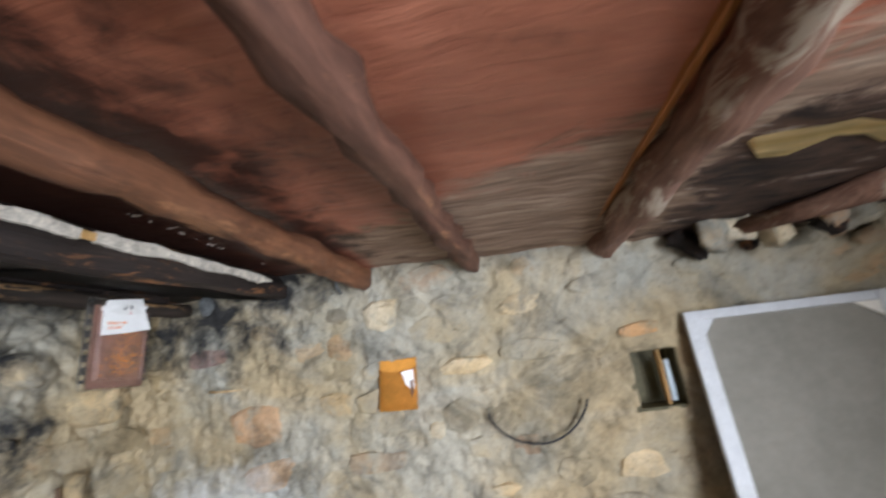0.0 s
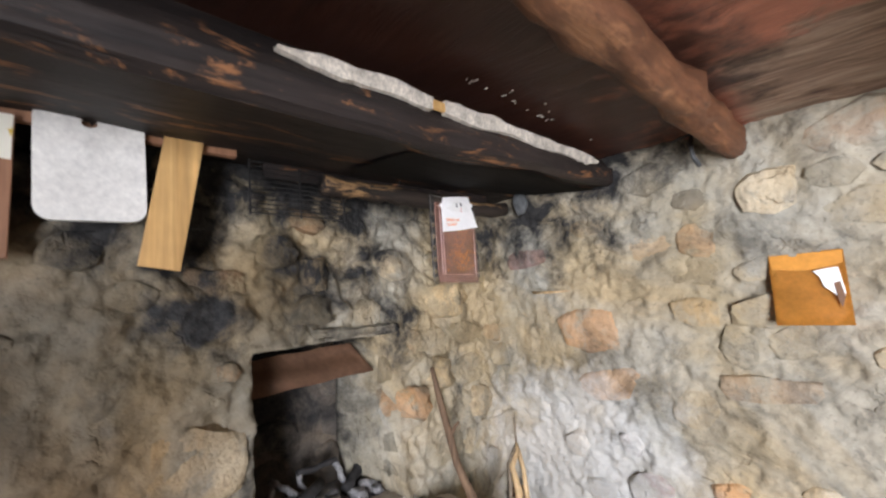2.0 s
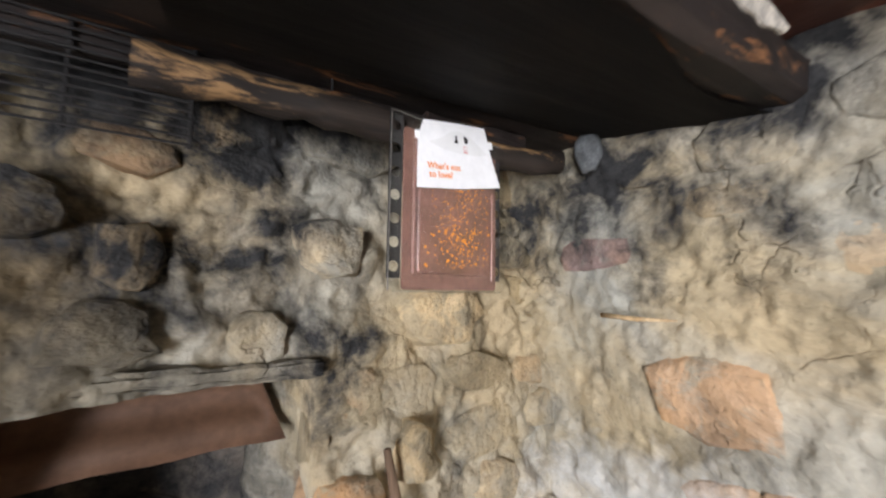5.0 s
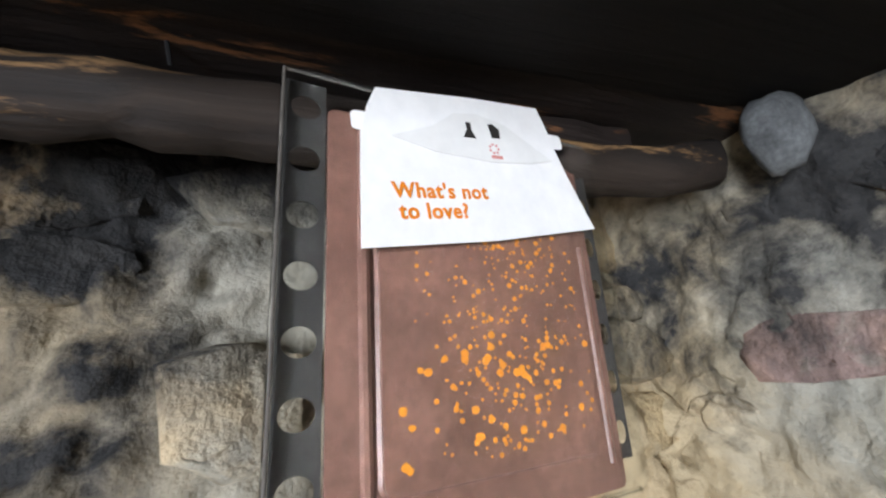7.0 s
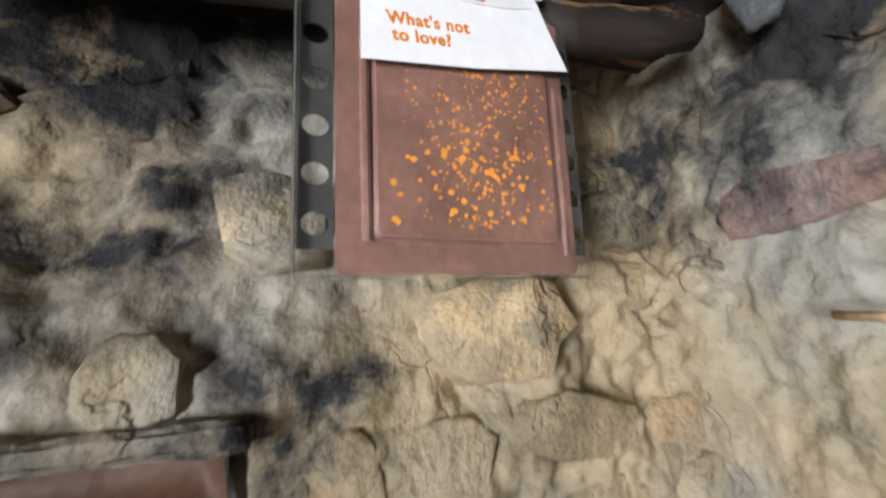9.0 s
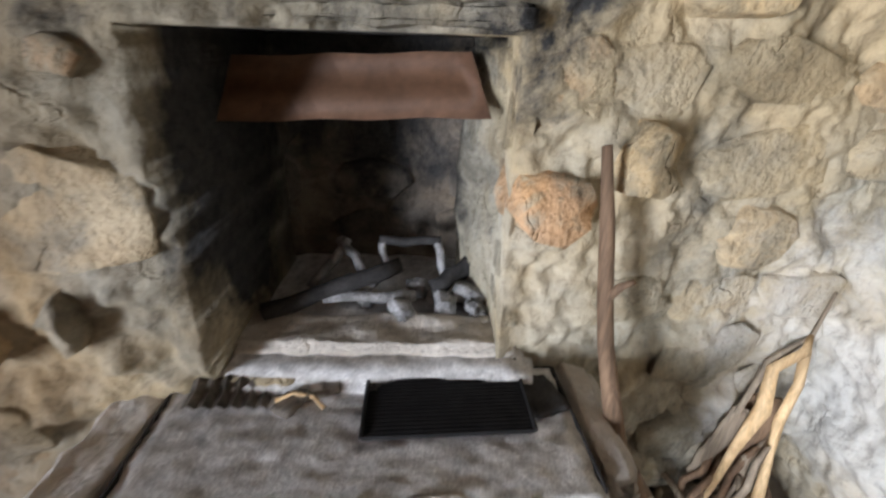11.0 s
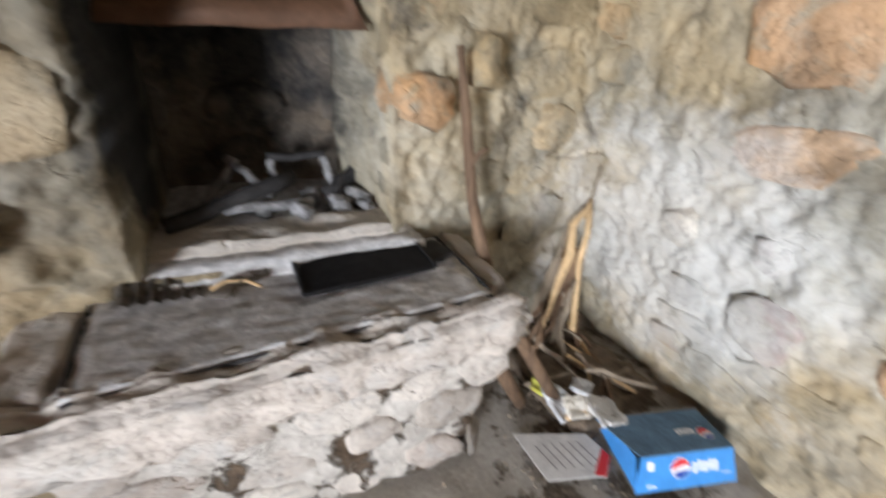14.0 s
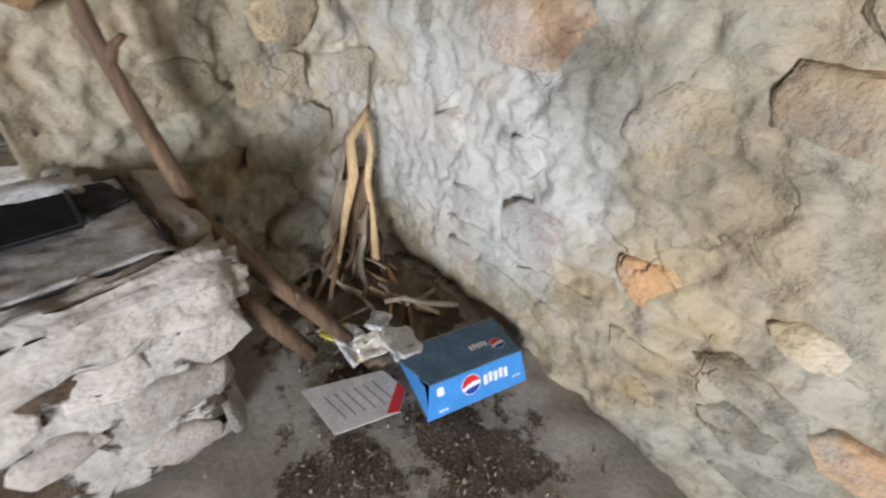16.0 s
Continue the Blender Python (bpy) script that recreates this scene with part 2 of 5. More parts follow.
M_log_dark = timber("dark_log", (0.060, 0.028, 0.020), (0.20, 0.092, 0.060), 0.8, "y", ((0.34, 0.16, 0.085), 0.60), 0.6, 1.0, spots=12.0)
M_log_grey = timber("weathered_log", (0.13, 0.058, 0.038), (0.32, 0.18, 0.125), 0.8, "y", ((0.42, 0.34, 0.26), 0.53), 0.7, 1.0, spots=9.0)
M_black_wood = timber("sooted_timber", (0.006, 0.005, 0.005), (0.034, 0.024, 0.02), 0.7, "y", ((0.24, 0.105, 0.045), 0.565), 0.62, 1.0, spots=17.0)
M_rail = timber("smoked_rail", (0.010, 0.008, 0.007), (0.040, 0.027, 0.019), 0.8, "y", ((0.30, 0.17, 0.075), 0.57), 0.72, 0.8, spots=13.0)
M_pine = timber("pine_board", (0.46, 0.25, 0.085), (0.64, 0.39, 0.16), 0.5, "z", rough=0.55, relief=0.12)
M_ply = timber("varnished_board", (0.24, 0.11, 0.06), (0.42, 0.22, 0.13), 0.45, "z", rough=0.5, relief=0.12)
M_white = plain("white_paint", (0.56, 0.575, 0.59), 0.5, wear=0.12)
M_black = plain("blackened_iron", (0.03, 0.03, 0.032), 0.55, 0.6, wear=0.4, scale=30)


# ---- mesh helpers ----
def part(name, bm, material, parent=None, label="", smooth=False):
    me = bpy.data.meshes.new(name)
    bm.to_mesh(me)
    bm.free()
    if smooth:
        me.polygons.foreach_set("use_smooth", [True] * len(me.polygons))
    me.materials.append(material)
    ob = new(name, me)
    ob.parent = parent
    if label:
        ob["label"] = label
    return ob


def empty(name, m, label, category, group="", kind=""):
    ob = new(name)
    ob.empty_display_size = 0.05
    ob.matrix_world = m
    return tagged(ob, label, category, group, kind)


def box_bm(sx, sy, sz, bevel=0.0, seg=2, at=(0, 0, 0), bm=None):
    bm = bm or bmesh.new()
    r = bmesh.ops.create_cube(bm, size=1, matrix=Matrix.Translation(at) @ Matrix.Diagonal((sx, sy, sz, 1)))
    if bevel:
        es = list({e for v in r["verts"] for e in v.link_edges})
        bmesh.ops.bevel(bm, geom=es, offset=bevel, segments=seg, affect="EDGES", profile=0.6)
    return bm


def tube_bm(points, radius, sides=8, wobble=0.0, seed=0, bm=None, flat=1.0):
    """A closed tube along points; radius is a number or one a point."""
    bm = bm or bmesh.new()
    pts = [Vector(p) for p in points]
    rings = []
    up = Vector((0.12, 0.2, 1)).normalized()
    for i, p in enumerate(pts):
        d = (pts[min(i + 1, len(pts) - 1)] - pts[max(i - 1, 0)]).normalized()
        u = up if abs(d.dot(up)) < 0.95 else Vector((1, 0, 0))
        a = d.cross(u).normalized()
        b = a.cross(d).normalized()
        r = radius[i] if isinstance(radius, (list, tuple)) else radius
        ring = []
        for k in range(sides):
            t = 2 * math.pi * k / sides
            q = p + (a * math.cos(t) + b * math.sin(t) * flat) * r
            if wobble:
                q += (q - p) * wobble * 2 * noise.noise(q * (2.5 / max(r, 0.01)) * 0.4 + Vector((seed * 7.3, 0, 0)))
            ring.append(bm.verts.new(q))
        rings.append(ring)
    for r0, r1 in zip(rings, rings[1:]):
        for k in range(sides):
            bm.faces.new((r0[k], r0[(k + 1) % sides], r1[(k + 1) % sides], r1[k]))
    bm.faces.new(reversed(rings[0]))
    bm.faces.new(rings[-1])
    bmesh.ops.recalc_face_normals(bm, faces=bm.faces)
    return bm


def line(a, b, n, sag=0.0, jitter=0.0, seed=0):
    rng = random.Random(seed)
    out = []
    for i in range(n + 1):
        f = i / n
        p = Vector(a).lerp(Vector(b), f)
        p.z -= sag * 4 * f * (1 - f)
        if 0 < i < n:
            p += Vector((rng.uniform(-1, 1), rng.uniform(-1, 1), rng.uniform(-1, 1))) * jitter
        out.append(p)
    return out


def grid_slab(name, place, u0, u1, v0, v1, nu, nv, back, material, hole=None):
    """A sheet place(u, v) with thickness: its back is the front moved by the vector back."""
    verts, faces, keep = [], [], {}
    for j in range(nv + 1):
        for i in range(nu + 1):
            verts.append(place(u0 + (u1 - u0) * i / nu, v0 + (v1 - v0) * j / nv))
    n = len(verts)
    verts += [Vector(v) + Vector(back) for v in verts]
    idx = lambda i, j: j * (nu + 1) + i
    solid = lambda i, j: 0 <= i < nu and 0 <= j < nv and not (hole and hole(u0 + (u1 - u0) * (i + 0.5) / nu, v0 + (v1 - v0) * (j + 0.5) / nv))
    for j in range(nv):
        for i in range(nu):
            if not solid(i, j):
                continue
            q = (idx(i, j), idx(i + 1, j), idx(i + 1, j + 1), idx(i, j + 1))
            faces.append(q)
            faces.append(tuple(n + k for k in reversed(q)))
            for (di, dj, a, b) in ((0, -1, 0, 1), (1, 0, 1, 2), (0, 1, 2, 3), (-1, 0, 3, 0)):
                if not solid(i + di, j + dj):
                    faces.append((q[b], q[a], n + q[a], n + q[b]))
    me = bpy.data.meshes.new(name)
    me.from_pydata(verts, [], faces)
    me.update()
    me.polygons.foreach_set("use_smooth", [True] * len(me.polygons))
    me.materials.append(material)
    return new(name, me)


# ---- the shell of the hut ----
def rough(p, amp=1.0):
    q = Vector(p)
    return amp * (0.026 * noise.noise(q * 2.3) + 0.034 * noise.noise(q * 6.1) + 0.026 * noise.noise(q * 13) + 0.014 * noise.noise(q * 29))


def rubble(u, z, seed, tall=0.13, wide=0.21):
    """Height of rounded rubble under its mortar coat: 0 in the joints, up to 1 on a stone."""
    q = Vector((u / wide + 0.5 * noise.noise(Vector((u * 5, z * 5, seed))), z / tall + 0.5 * noise.noise(Vector((u * 5, z * 5, seed + 9))), seed))
    d, p = noise.voronoi(q)
    e = min(1.0, (d[1] - d[0]) * 1.7)
    return (e * e * (3 - 2 * e)) * (0.55 + 0.45 * noise.noise(p[0] * 3.7))


def crust(p):
    """Pitted mortar: small sharp hollows and grains."""
    q = Vector(p)
    a = noise.noise(q * 21)
    return 0.007 * (0.5 - abs(a)) + 0.007 * noise.noise(q * 48) + 0.004 * noise.noise(q * 95)


def north_y(x, z):
    return 2.285 - 0.16 * z - 0.02 * (x + 0.5)


def west_x(y, z):
    f = min(max((y - 0.5) / 1.5, -0.4), 1.1)
    return -1.56 - 0.27 * max(f, 0) * (1.0 - 0.25 * max(z - 0.9, 0)) - 0.13 * max(z - 1.1, 0)


def ceil_z(x, y):
    return 1.795 - 0.085 * (x + 0.3) - 0.05 * (y - 0.9)


def north_place(x, z):
    y = north_y(x, z)
    return Vector((x, y - rough((x, y, z), 0.55) - 0.020 * rubble(x, z, 1.7) - 0.8 * crust((x, y, z)) + 0.010, z))


def west_place(y, z):
    x = west_x(y, z)
    deep = 1.0 + 0.9 * min(max((z - 1.2) * 6, 0.0), 1.0)
    return Vector((x + rough((x, y, z), 0.8) + 0.026 * deep * rubble(y, z, 4.3, 0.12, 0.15) + 1.2 * crust((x, y, z)) - 0.016, y, z))


NICHE = (0.385, 0.56, 1.03, 1.245)
HEARTH_Y0, HEARTH_Y1, HEARTH_Z0, HEARTH_Z1 = 0.83, 1.38, 0.60, 1.21
wall_north = tagged(grid_slab("wall_north", north_place, -2.1, EAST, -0.05, 1.98, 540, 260, (0, 0.45, 0), M_wall,
                              lambda x, z: NICHE[0] < x < NICHE[1] and NICHE[2] < z < NICHE[3]), "rough rubble stone wall bedded in grey lime mortar", "wall", kind="structure")
wall_west = tagged(grid_slab("wall_west", west_place, SOUTH - 0.3, 2.4, -0.05, 1.98, 500, 260, (-0.5, 0, 0), M_wall,
                             lambda y, z: HEARTH_Y0 < y < HEARTH_Y1 and HEARTH_Z0 < z < HEARTH_Z1),
                   "rough rubble stone wall blackened by soot around the hearth", "wall", kind="structure")
wall_east = tagged(grid_slab("wall_east", lambda y, z: Vector((EAST - rough((EAST, y, z)), y, z)), SOUTH - 0.3, 2.3, -0.05, 1.98, 90, 50, (0.4, 0, 0), M_render), "rough rendered stone wall", "wall", kind="structure")
wall_south = tagged(grid_slab("wall_south", lambda x, z: Vector((x, SOUTH + rough((x, SOUTH, z)), z)), -2.1, EAST + 0.1, -0.05, 1.98, 100, 50, (0, -0.4, 0), M_render,
                              lambda x, z: DOOR_X0 < x < DOOR_X1 and z < DOOR_H), "rough rendered stone wall with a doorway", "wall", kind="structure")
floor = tagged(grid_slab("floor", lambda x, y: Vector((x, y, 0.4 * rough((x, y, 3)) - 0.006)), -2.1, EAST + 0.1, SOUTH - 0.1, 2.5, 110, 100, (0, 0, -0.2), M_floor), "trodden grey earth floor with dust and ash", "floor", kind="structure")
bm = bmesh.new()
bmesh.ops.create_grid(bm, x_segments=8, y_segments=8, size=300, matrix=Matrix.Translation((0, 0, -0.075)))
ground = tagged(part("ground", bm, M_outside), "sunlit dry ground outside the hut", "ground", kind="structure")


def ceiling_material():
    """Red-brown paint that has peeled to bare grain by the north wall and rotted dark in the corner past the last beam."""
    n = Nodes("peeling_ceiling_paint")
    x, y, z = n.xyz()
    g = n.noise(14, 8, 0.7, stretch=(0.12, 1, 1), warp=1.2)
    f = n.noise(70, 5, 0.6, stretch=(0.06, 1, 1))
    b = n.noise(2.5, 4, 0.6)
    red = n.ramp(g, (0.25, (0.23, 0.072, 0.042)), (0.75, (0.47, 0.18, 0.108)))
    red = n.mix(0.5, red, n.mix(1.0, red, n.ramp(b, (0.3, 0.5), (0.7, 1.5)), "MULTIPLY"))
    bare = n.ramp(g, (0.3, (0.13, 0.075, 0.05)), (0.5, (0.30, 0.20, 0.14)), (0.72, (0.50, 0.38, 0.28)))
    bare = n.mix(0.5, bare, n.mix(1.0, bare, n.ramp(f, (0.35, 0.45), (0.65, 1.4)), "MULTIPLY"))
    wave = n.math("MULTIPLY", n.math("SUBTRACT", n.noise(9, 8, 0.7, stretch=(0.4, 1, 1), warp=0.8), 0.5), 0.55)
    edge = n.math("ADD", n.math("ADD", y, n.math("MULTIPLY", x, 0.5)), wave)
    left = n.math("ADD", x, n.math("MULTIPLY", wave, 0.3))
    peeled = n.math("MULTIPLY", n.ramp(n.math("SUBTRACT", edge, 0.8), (0.44, 0.0), (0.52, 1.0)), n.ramp(n.math("ADD", left, 1.0), (0.36, 0.0), (0.42, 1.0)))
    c = n.mix(peeled, red, bare)
    rot_wave = n.noise(11, 8, 0.7, stretch=(0.3, 1, 1), warp=1.0)
    rotten = n.ramp(rot_wave, (0.40, (0.025, 0.018, 0.015)), (0.58, (0.11, 0.065, 0.045)), (0.66, (0.46, 0.40, 0.34)))
    far = n.math("MULTIPLY", n.ramp(n.math("SUBTRACT", n.math("ADD", x, wave), 0.1), (0.44, 0.0), (0.5, 1.0)), n.ramp(n.math("SUBTRACT", n.math("ADD", y, wave), 0.6), (0.5, 0.0), (0.56, 1.0)))
    c = n.mix(far, c, rotten)
    knot = n.ramp(n.noise(4.5, 2, 0.4, stretch=(0.6, 1, 1)), (0.70, 0.0), (0.74, 0.8))
    c = n.mix(knot, c, (0.05, 0.018, 0.012))
    # Besides soot, this paints the west side of the ceiling dimmer.
    c = n.mix(n.math("MULTIPLY", soot(n), 0.85), c, (0.014, 0.010, 0.010))
    n.bump(n.math("ADD", n.math("ADD", g, n.math("MULTIPLY", f, 0.4)), n.math("MULTIPLY", peeled, -0.5)), 0.55, 0.008)
    return n.done(c, n.ramp(peeled, (0.0, 0.36), (1.0, 0.8)))


M_ceiling = ceiling_material()

# ceiling of painted plywood sheets
ceiling = tagged(grid_slab("ceiling", lambda x, y: Vector((x, y, ceil_z(x, y) + 0.5 * rough((x, y, 9), 0.5))), -2.2, EAST + 0.2, SOUTH - 0.4, 2.45, 90, 80, (0, 0, 0.12), M_ceiling),
                 "red-brown painted plywood ceiling, peeling along the wall", "ceiling", kind="structure")


def log(name, a, b, r0, r1, material, label, seed):
    n = 48
    pts = line(a, b, n, 0, 0.006, seed)
    rr = [r0 + (r1 - r0) * i / n + 0.16 * r0 * noise.noise(Vector((i * 0.55, seed * 3.1, 0))) for i in range(n + 1)]
    return tagged(part(name, tube_bm(pts, rr, 18, 0.26, seed), material, None, smooth=True), label, "ceiling beam", "log beams under the ceiling")


log("ceiling_beam", (-0.66, SOUTH, 1.735), (-0.685, 2.05, 1.735), 0.056, 0.05, M_log, "reddish stained log beam under the ceiling", 1)
log("ceiling_beam", (-0.155, SOUTH, 1.72), (-0.174, 2.06, 1.705), 0.052, 0.042, M_log_dark, "dark brown knotty log beam under the ceiling", 2)
log("ceiling_beam", (0.66, SOUTH, 1.69), (0.365, 2.06, 1.675), 0.078, 0.050, M_log_grey, "weathered log beam with pale worn side", 3)

# wide sooted timber along the hearth wall
bm = bmesh.new()
sec = [(-1.08, 1.76), (-1.065, 1.72), (-1.075, 1.67), (-1.10, 1.658), (-1.25, 1.69), (-1.45, 1.735), (-1.75, 1.78), (-1.75, 1.84), (-1.1, 1.80)]
rings = []
for i in range(41):
    y = SOUTH + (2.10 - SOUTH) * i / 40
    lift = 0.035 * max(0.0, y - 1.0)
    rings.append([bm.verts.new((x + 0.012 * noise.noise(Vector((x * 3, y * 5, 1))), y, z + (lift if z < 1.74 else 0) + 0.012 * noise.noise(Vector((x * 4, y * 3.5, 7))))) for x, z in sec])
for r0, r1 in zip(rings, rings[1:]):
    for k in range(len(sec)):
        bm.faces.new((r0[k], r0[(k + 1) % len(sec)], r1[(k + 1) % len(sec)], r1[k]))
bm.faces.new(rings[0]); bm.faces.new(rings[-1])
bmesh.ops.recalc_face_normals(bm, faces=bm.faces)
tagged(part("wall_plate_beam", bm, M_black_wood), "wide soot-blackened timber beam under the ceiling", "beam")


# ---- masonry ----
def lumpy_box(sx, sy, sz, at, cuts=8, amp=0.012, freq=9.0, bevel=0.015, taper=0.0):
    bm = bmesh.new()
    bmesh.ops.create_cube(bm, size=1, matrix=Matrix.Diagonal((sx, sy, sz, 1)))
    bmesh.ops.bevel(bm, geom=list(bm.edges), offset=bevel, segments=2, affect="EDGES")
    bmesh.ops.subdivide_edges(bm, edges=[e for e in bm.edges if e.calc_length() > 2 * bevel], cuts=cuts, use_grid_fill=True)
    bm.normal_update()
    c = Vector(at)
    moves = []
    for v in bm.verts:
        q = (v.co + c) * freq
        d = amp * (noise.noise(q) + 0.5 * noise.noise(q * 2.7) + 0.25 * noise.noise(q * 6))
        moves.append(v.co + v.normal * d)
    for v, m in zip(bm.verts, moves):
        k = 1 - taper * (0.5 - m.z / sz)
        v.co = Vector((m.x * k, m.y * k, m.z)) + c
    return bm


STONE_MESHES = []
for s in range(26):
    rng = random.Random(40 + s)
    sides = 10
    rad = []
    for k in range(sides):
        a = 2 * math.pi * (k + rng.uniform(-0.25, 0.25)) / sides
        ca, sa = math.cos(a), math.sin(a)
        r = 0.5 / (abs(ca) ** 3.2 + abs(sa) ** 4.5) ** (1 / 4.5) * rng.uniform(0.78, 1.06)
        rad.append((r * ca, r * sa))
    tilt = (rng.uniform(-0.5, 0.5), rng.uniform(-0.5, 0.5))
    verts, faces = [], []
    for scale, h in ((1.05, -1.2), (0.97, 0.50), (0.84, 0.90)):
        for u, v in rad:
            k = scale * rng.uniform(0.88, 1.08)
            verts.append((u * k, v * k, h + (tilt[0] * u + tilt[1] * v) * (h > 0) + rng.uniform(-0.24, 0.24)))
    verts.append((rng.uniform(-0.1, 0.1), rng.uniform(-0.1, 0.1), 0.95))
    for r in range(2):
        for k in range(sides):
            faces.append((r * sides + k, r * sides + (k + 1) % sides, (r + 1) * sides + (k + 1) % sides, (r + 1) * sides + k))
    for k in range(sides):
        faces.append((2 * sides + k, 2 * sides + (k + 1) % sides, 3 * sides))
    STONE_MESHES.append((verts, faces))
STONE_DATA = {}


def stone_data(i, material):
    key = (i, material.name)
    if key not in STONE_DATA:
        me = bpy.data.meshes.new("stone")
        me.from_pydata(*[STONE_MESHES[i][0], [], STONE_MESHES[i][1]])
        me.polygons.foreach_set("use_smooth", [True] * len(me.polygons))
        me.materials.append(material)
        STONE_DATA[key] = me
    return STONE_DATA[key]


def stone(wall, place, right, out, w, h, proud, material, turn=0.0, pick=None):
    """One stone set in a wall: its face w by h, standing proud of the mortar."""
    ob = new("stone", stone_data(random.randrange(26) if pick is None else pick, material))
    u, n = Vector(right).normalized(), Vector(out).normalized()
    v = n.cross(u)
    m = Matrix((u, v, n)).transposed().to_4x4()
    ob.matrix_world = Matrix.Translation(place) @ m @ Matrix.Rotation(turn, 4, "Z") @ Matrix.Diagonal((w, h, proud, 1))
    ob.parent = wall
    return ob


def north_stone(x, z, w, h, material, proud=0.02, turn=0.0, pick=None):
    return stone(wall_north, north_place(x, z), (1, -0.02, 0), (0, -1, -0.16), w, h, proud, material, turn, pick)


def west_stone(y, z, w, h, material, proud=0.03, turn=0.0, pick=None):
    return stone(wall_west, west_place(y, z), (-0.17, 1, 0), (1, 0.17, 0), w, h, proud, material, turn, pick)


# stones that stand out by their colour or shape: (along the wall, height, width, tall, stone, proud)
NORTH_STONES = [(-0.625, 1.545, 0.19, 0.17, M_pale_stone), (0.0, 1.50, 0.19, 0.09, M_pale_stone), (-0.28, 1.28, 0.25, 0.08, M_pale_stone),
                (0.44, 1.33, 0.17, 0.065, M_orange_stone), (-1.32, 1.13, 0.30, 0.24, M_orange_stone), (-1.30, 0.90, 0.28, 0.14, M_orange_stone),
                (-0.18, 0.77, 0.13, 0.055, M_pale_stone), (-0.44, 1.03, 0.085, 0.085, M_pale_stone), (0.35, 0.83, 0.20, 0.11, M_pale_stone),
                (-1.58, 1.48, 0.25, 0.11, M_pink_stone), (-1.24, 0.66, 0.09, 0.12, M_pink_stone), (-1.20, 0.46, 0.20, 0.18, M_pink_stone)]
NORTH_STONES_LOW = [(-0.91, 0.52, 0.14, 0.125, M_orange_stone), (-0.66, 0.58, 0.12, 0.07, M_pale_stone), (-0.50, 0.43, 0.14, 0.11, M_orange_stone),
                    (-1.20, 0.95, 0.12, 0.06, M_orange_stone), (-0.74, 0.92, 0.30, 0.11, M_stone), (-0.84, 1.58, 0.12, 0.09, M_stone),
                    (0.47, 0.94, 0.2, 0.085, M_stone), (-0.52, 0.2, 0.24, 0.13, M_stone), (-1.50, 0.62, 0.12, 0.12, M_pale_stone)]
WEST_STONES = [(1.60, 1.02, 0.125, 0.135, M_pale_stone, 0.085), (1.40, 1.47, 0.15, 0.16, M_pale_stone, 0.06), (0.91, 1.50, 0.16, 0.12, M_stone, 0.05),
               (1.06, 1.43, 0.11, 0.12, M_pale_stone, 0.05), (1.03, 1.31, 0.17, 0.11, M_stone, 0.05), (1.71, 1.33, 0.27, 0.18, M_pale_stone, 0.05),
               (1.455, 0.94, 0.17, 0.15, M_orange_stone, 0.07), (0.70, 0.95, 0.24, 0.24, M_pale_stone, 0.016), (0.76, 1.17, 0.07, 0.055, M_orange_stone, 0.03),
               (0.50, 0.74, 0.065, 0.12, M_pale_stone, 0.07), (0.645, 0.77, 0.05, 0.13, M_stone, 0.06)]
taken_n, taken_w = [], []
for x, z, w, h, m in NORTH_STONES + NORTH_STONES_LOW:
    north_stone(x, z, w, h, m, 0.019)
    taken_n.append((x, z, w, h))
for y, z, w, h, m, proud in WEST_STONES:
    west_stone(y, z, w, h, m, proud)
    taken_w.append((y, z, w, h))


def free(u, z, w, h, taken):
    return all(abs(u - a) > (w + c) * 0.46 or abs(z - b) > (h + d) * 0.46 for a, b, c, d in taken)


def fill(u0, u1, taken, put, seed, low, high):
    """Rough courses of rubble between the stones already set."""
    rng = random.Random(seed)
    z = 0.04
    while z < 1.72:
        ch = rng.uniform(0.08, 0.17)
        u = u0 + rng.uniform(0, 0.1)
        while u < u1:
            w = rng.uniform(0.10, 0.30)
            h = ch * rng.uniform(0.8, 1.08)
            c = (u + w / 2, z + ch / 2 + rng.uniform(-0.02, 0.02))
            if rng.random() > 0.38 and free(*c, w, h, taken):
                put(*c, w * 1.02, h, M_stone, rng.uniform(low, high), rng.uniform(-0.14, 0.14), rng.randrange(26))
            u += w + rng.uniform(0.0, 0.03)
        z += ch


taken_w.append(((HEARTH_Y0 + HEARTH_Y1) / 2, 0.91, HEARTH_Y1 - HEARTH_Y0 + 0.06, 0.68))
taken_w.append((1.12, 0.3, 0.95, 0.62))
taken_n.append((0.47, 1.14, 0.2, 0.24))
fill(-1.55, 1.45, taken_n, north_stone, 5, 0.004, 0.015)
fill(-0.7, 2.12, taken_w, west_stone, 9, 0.006, 0.030)

# hearth: lintel slab, firebox, brown sheet under the lintel
tagged(part("lintel_slab", lumpy_box(0.17, 0.62, 0.032, (-1.764, 1.075, 1.231), 18, 0.012, 17, 0.006), M_stone, None, smooth=True), "thin ash-streaked stone lintel slab over the hearth", "lintel")
firebox = empty("firebox", pose(-2.1, 1.1, 0.6), "soot-blackened stone firebox of the open hearth", "firebox", kind="structure")
part("back_wall", lumpy_box(0.16, 0.9, 1.1, (-0.14, 0, 0.4), 10, 0.02, 7, 0.02), M_hearth, firebox, smooth=True)
part("smoke_hood", lumpy_box(0.55, 0.9, 0.1, (0.0, 0, 0.95), 6, 0.02, 7, 0.02), M_hearth, firebox, smooth=True)
part("side_wall", lumpy_box(0.56, 0.10, 1.0, (0.08, -0.335, 0.42), 8, 0.015, 8, 0.02), M_hearth, firebox, smooth=True)
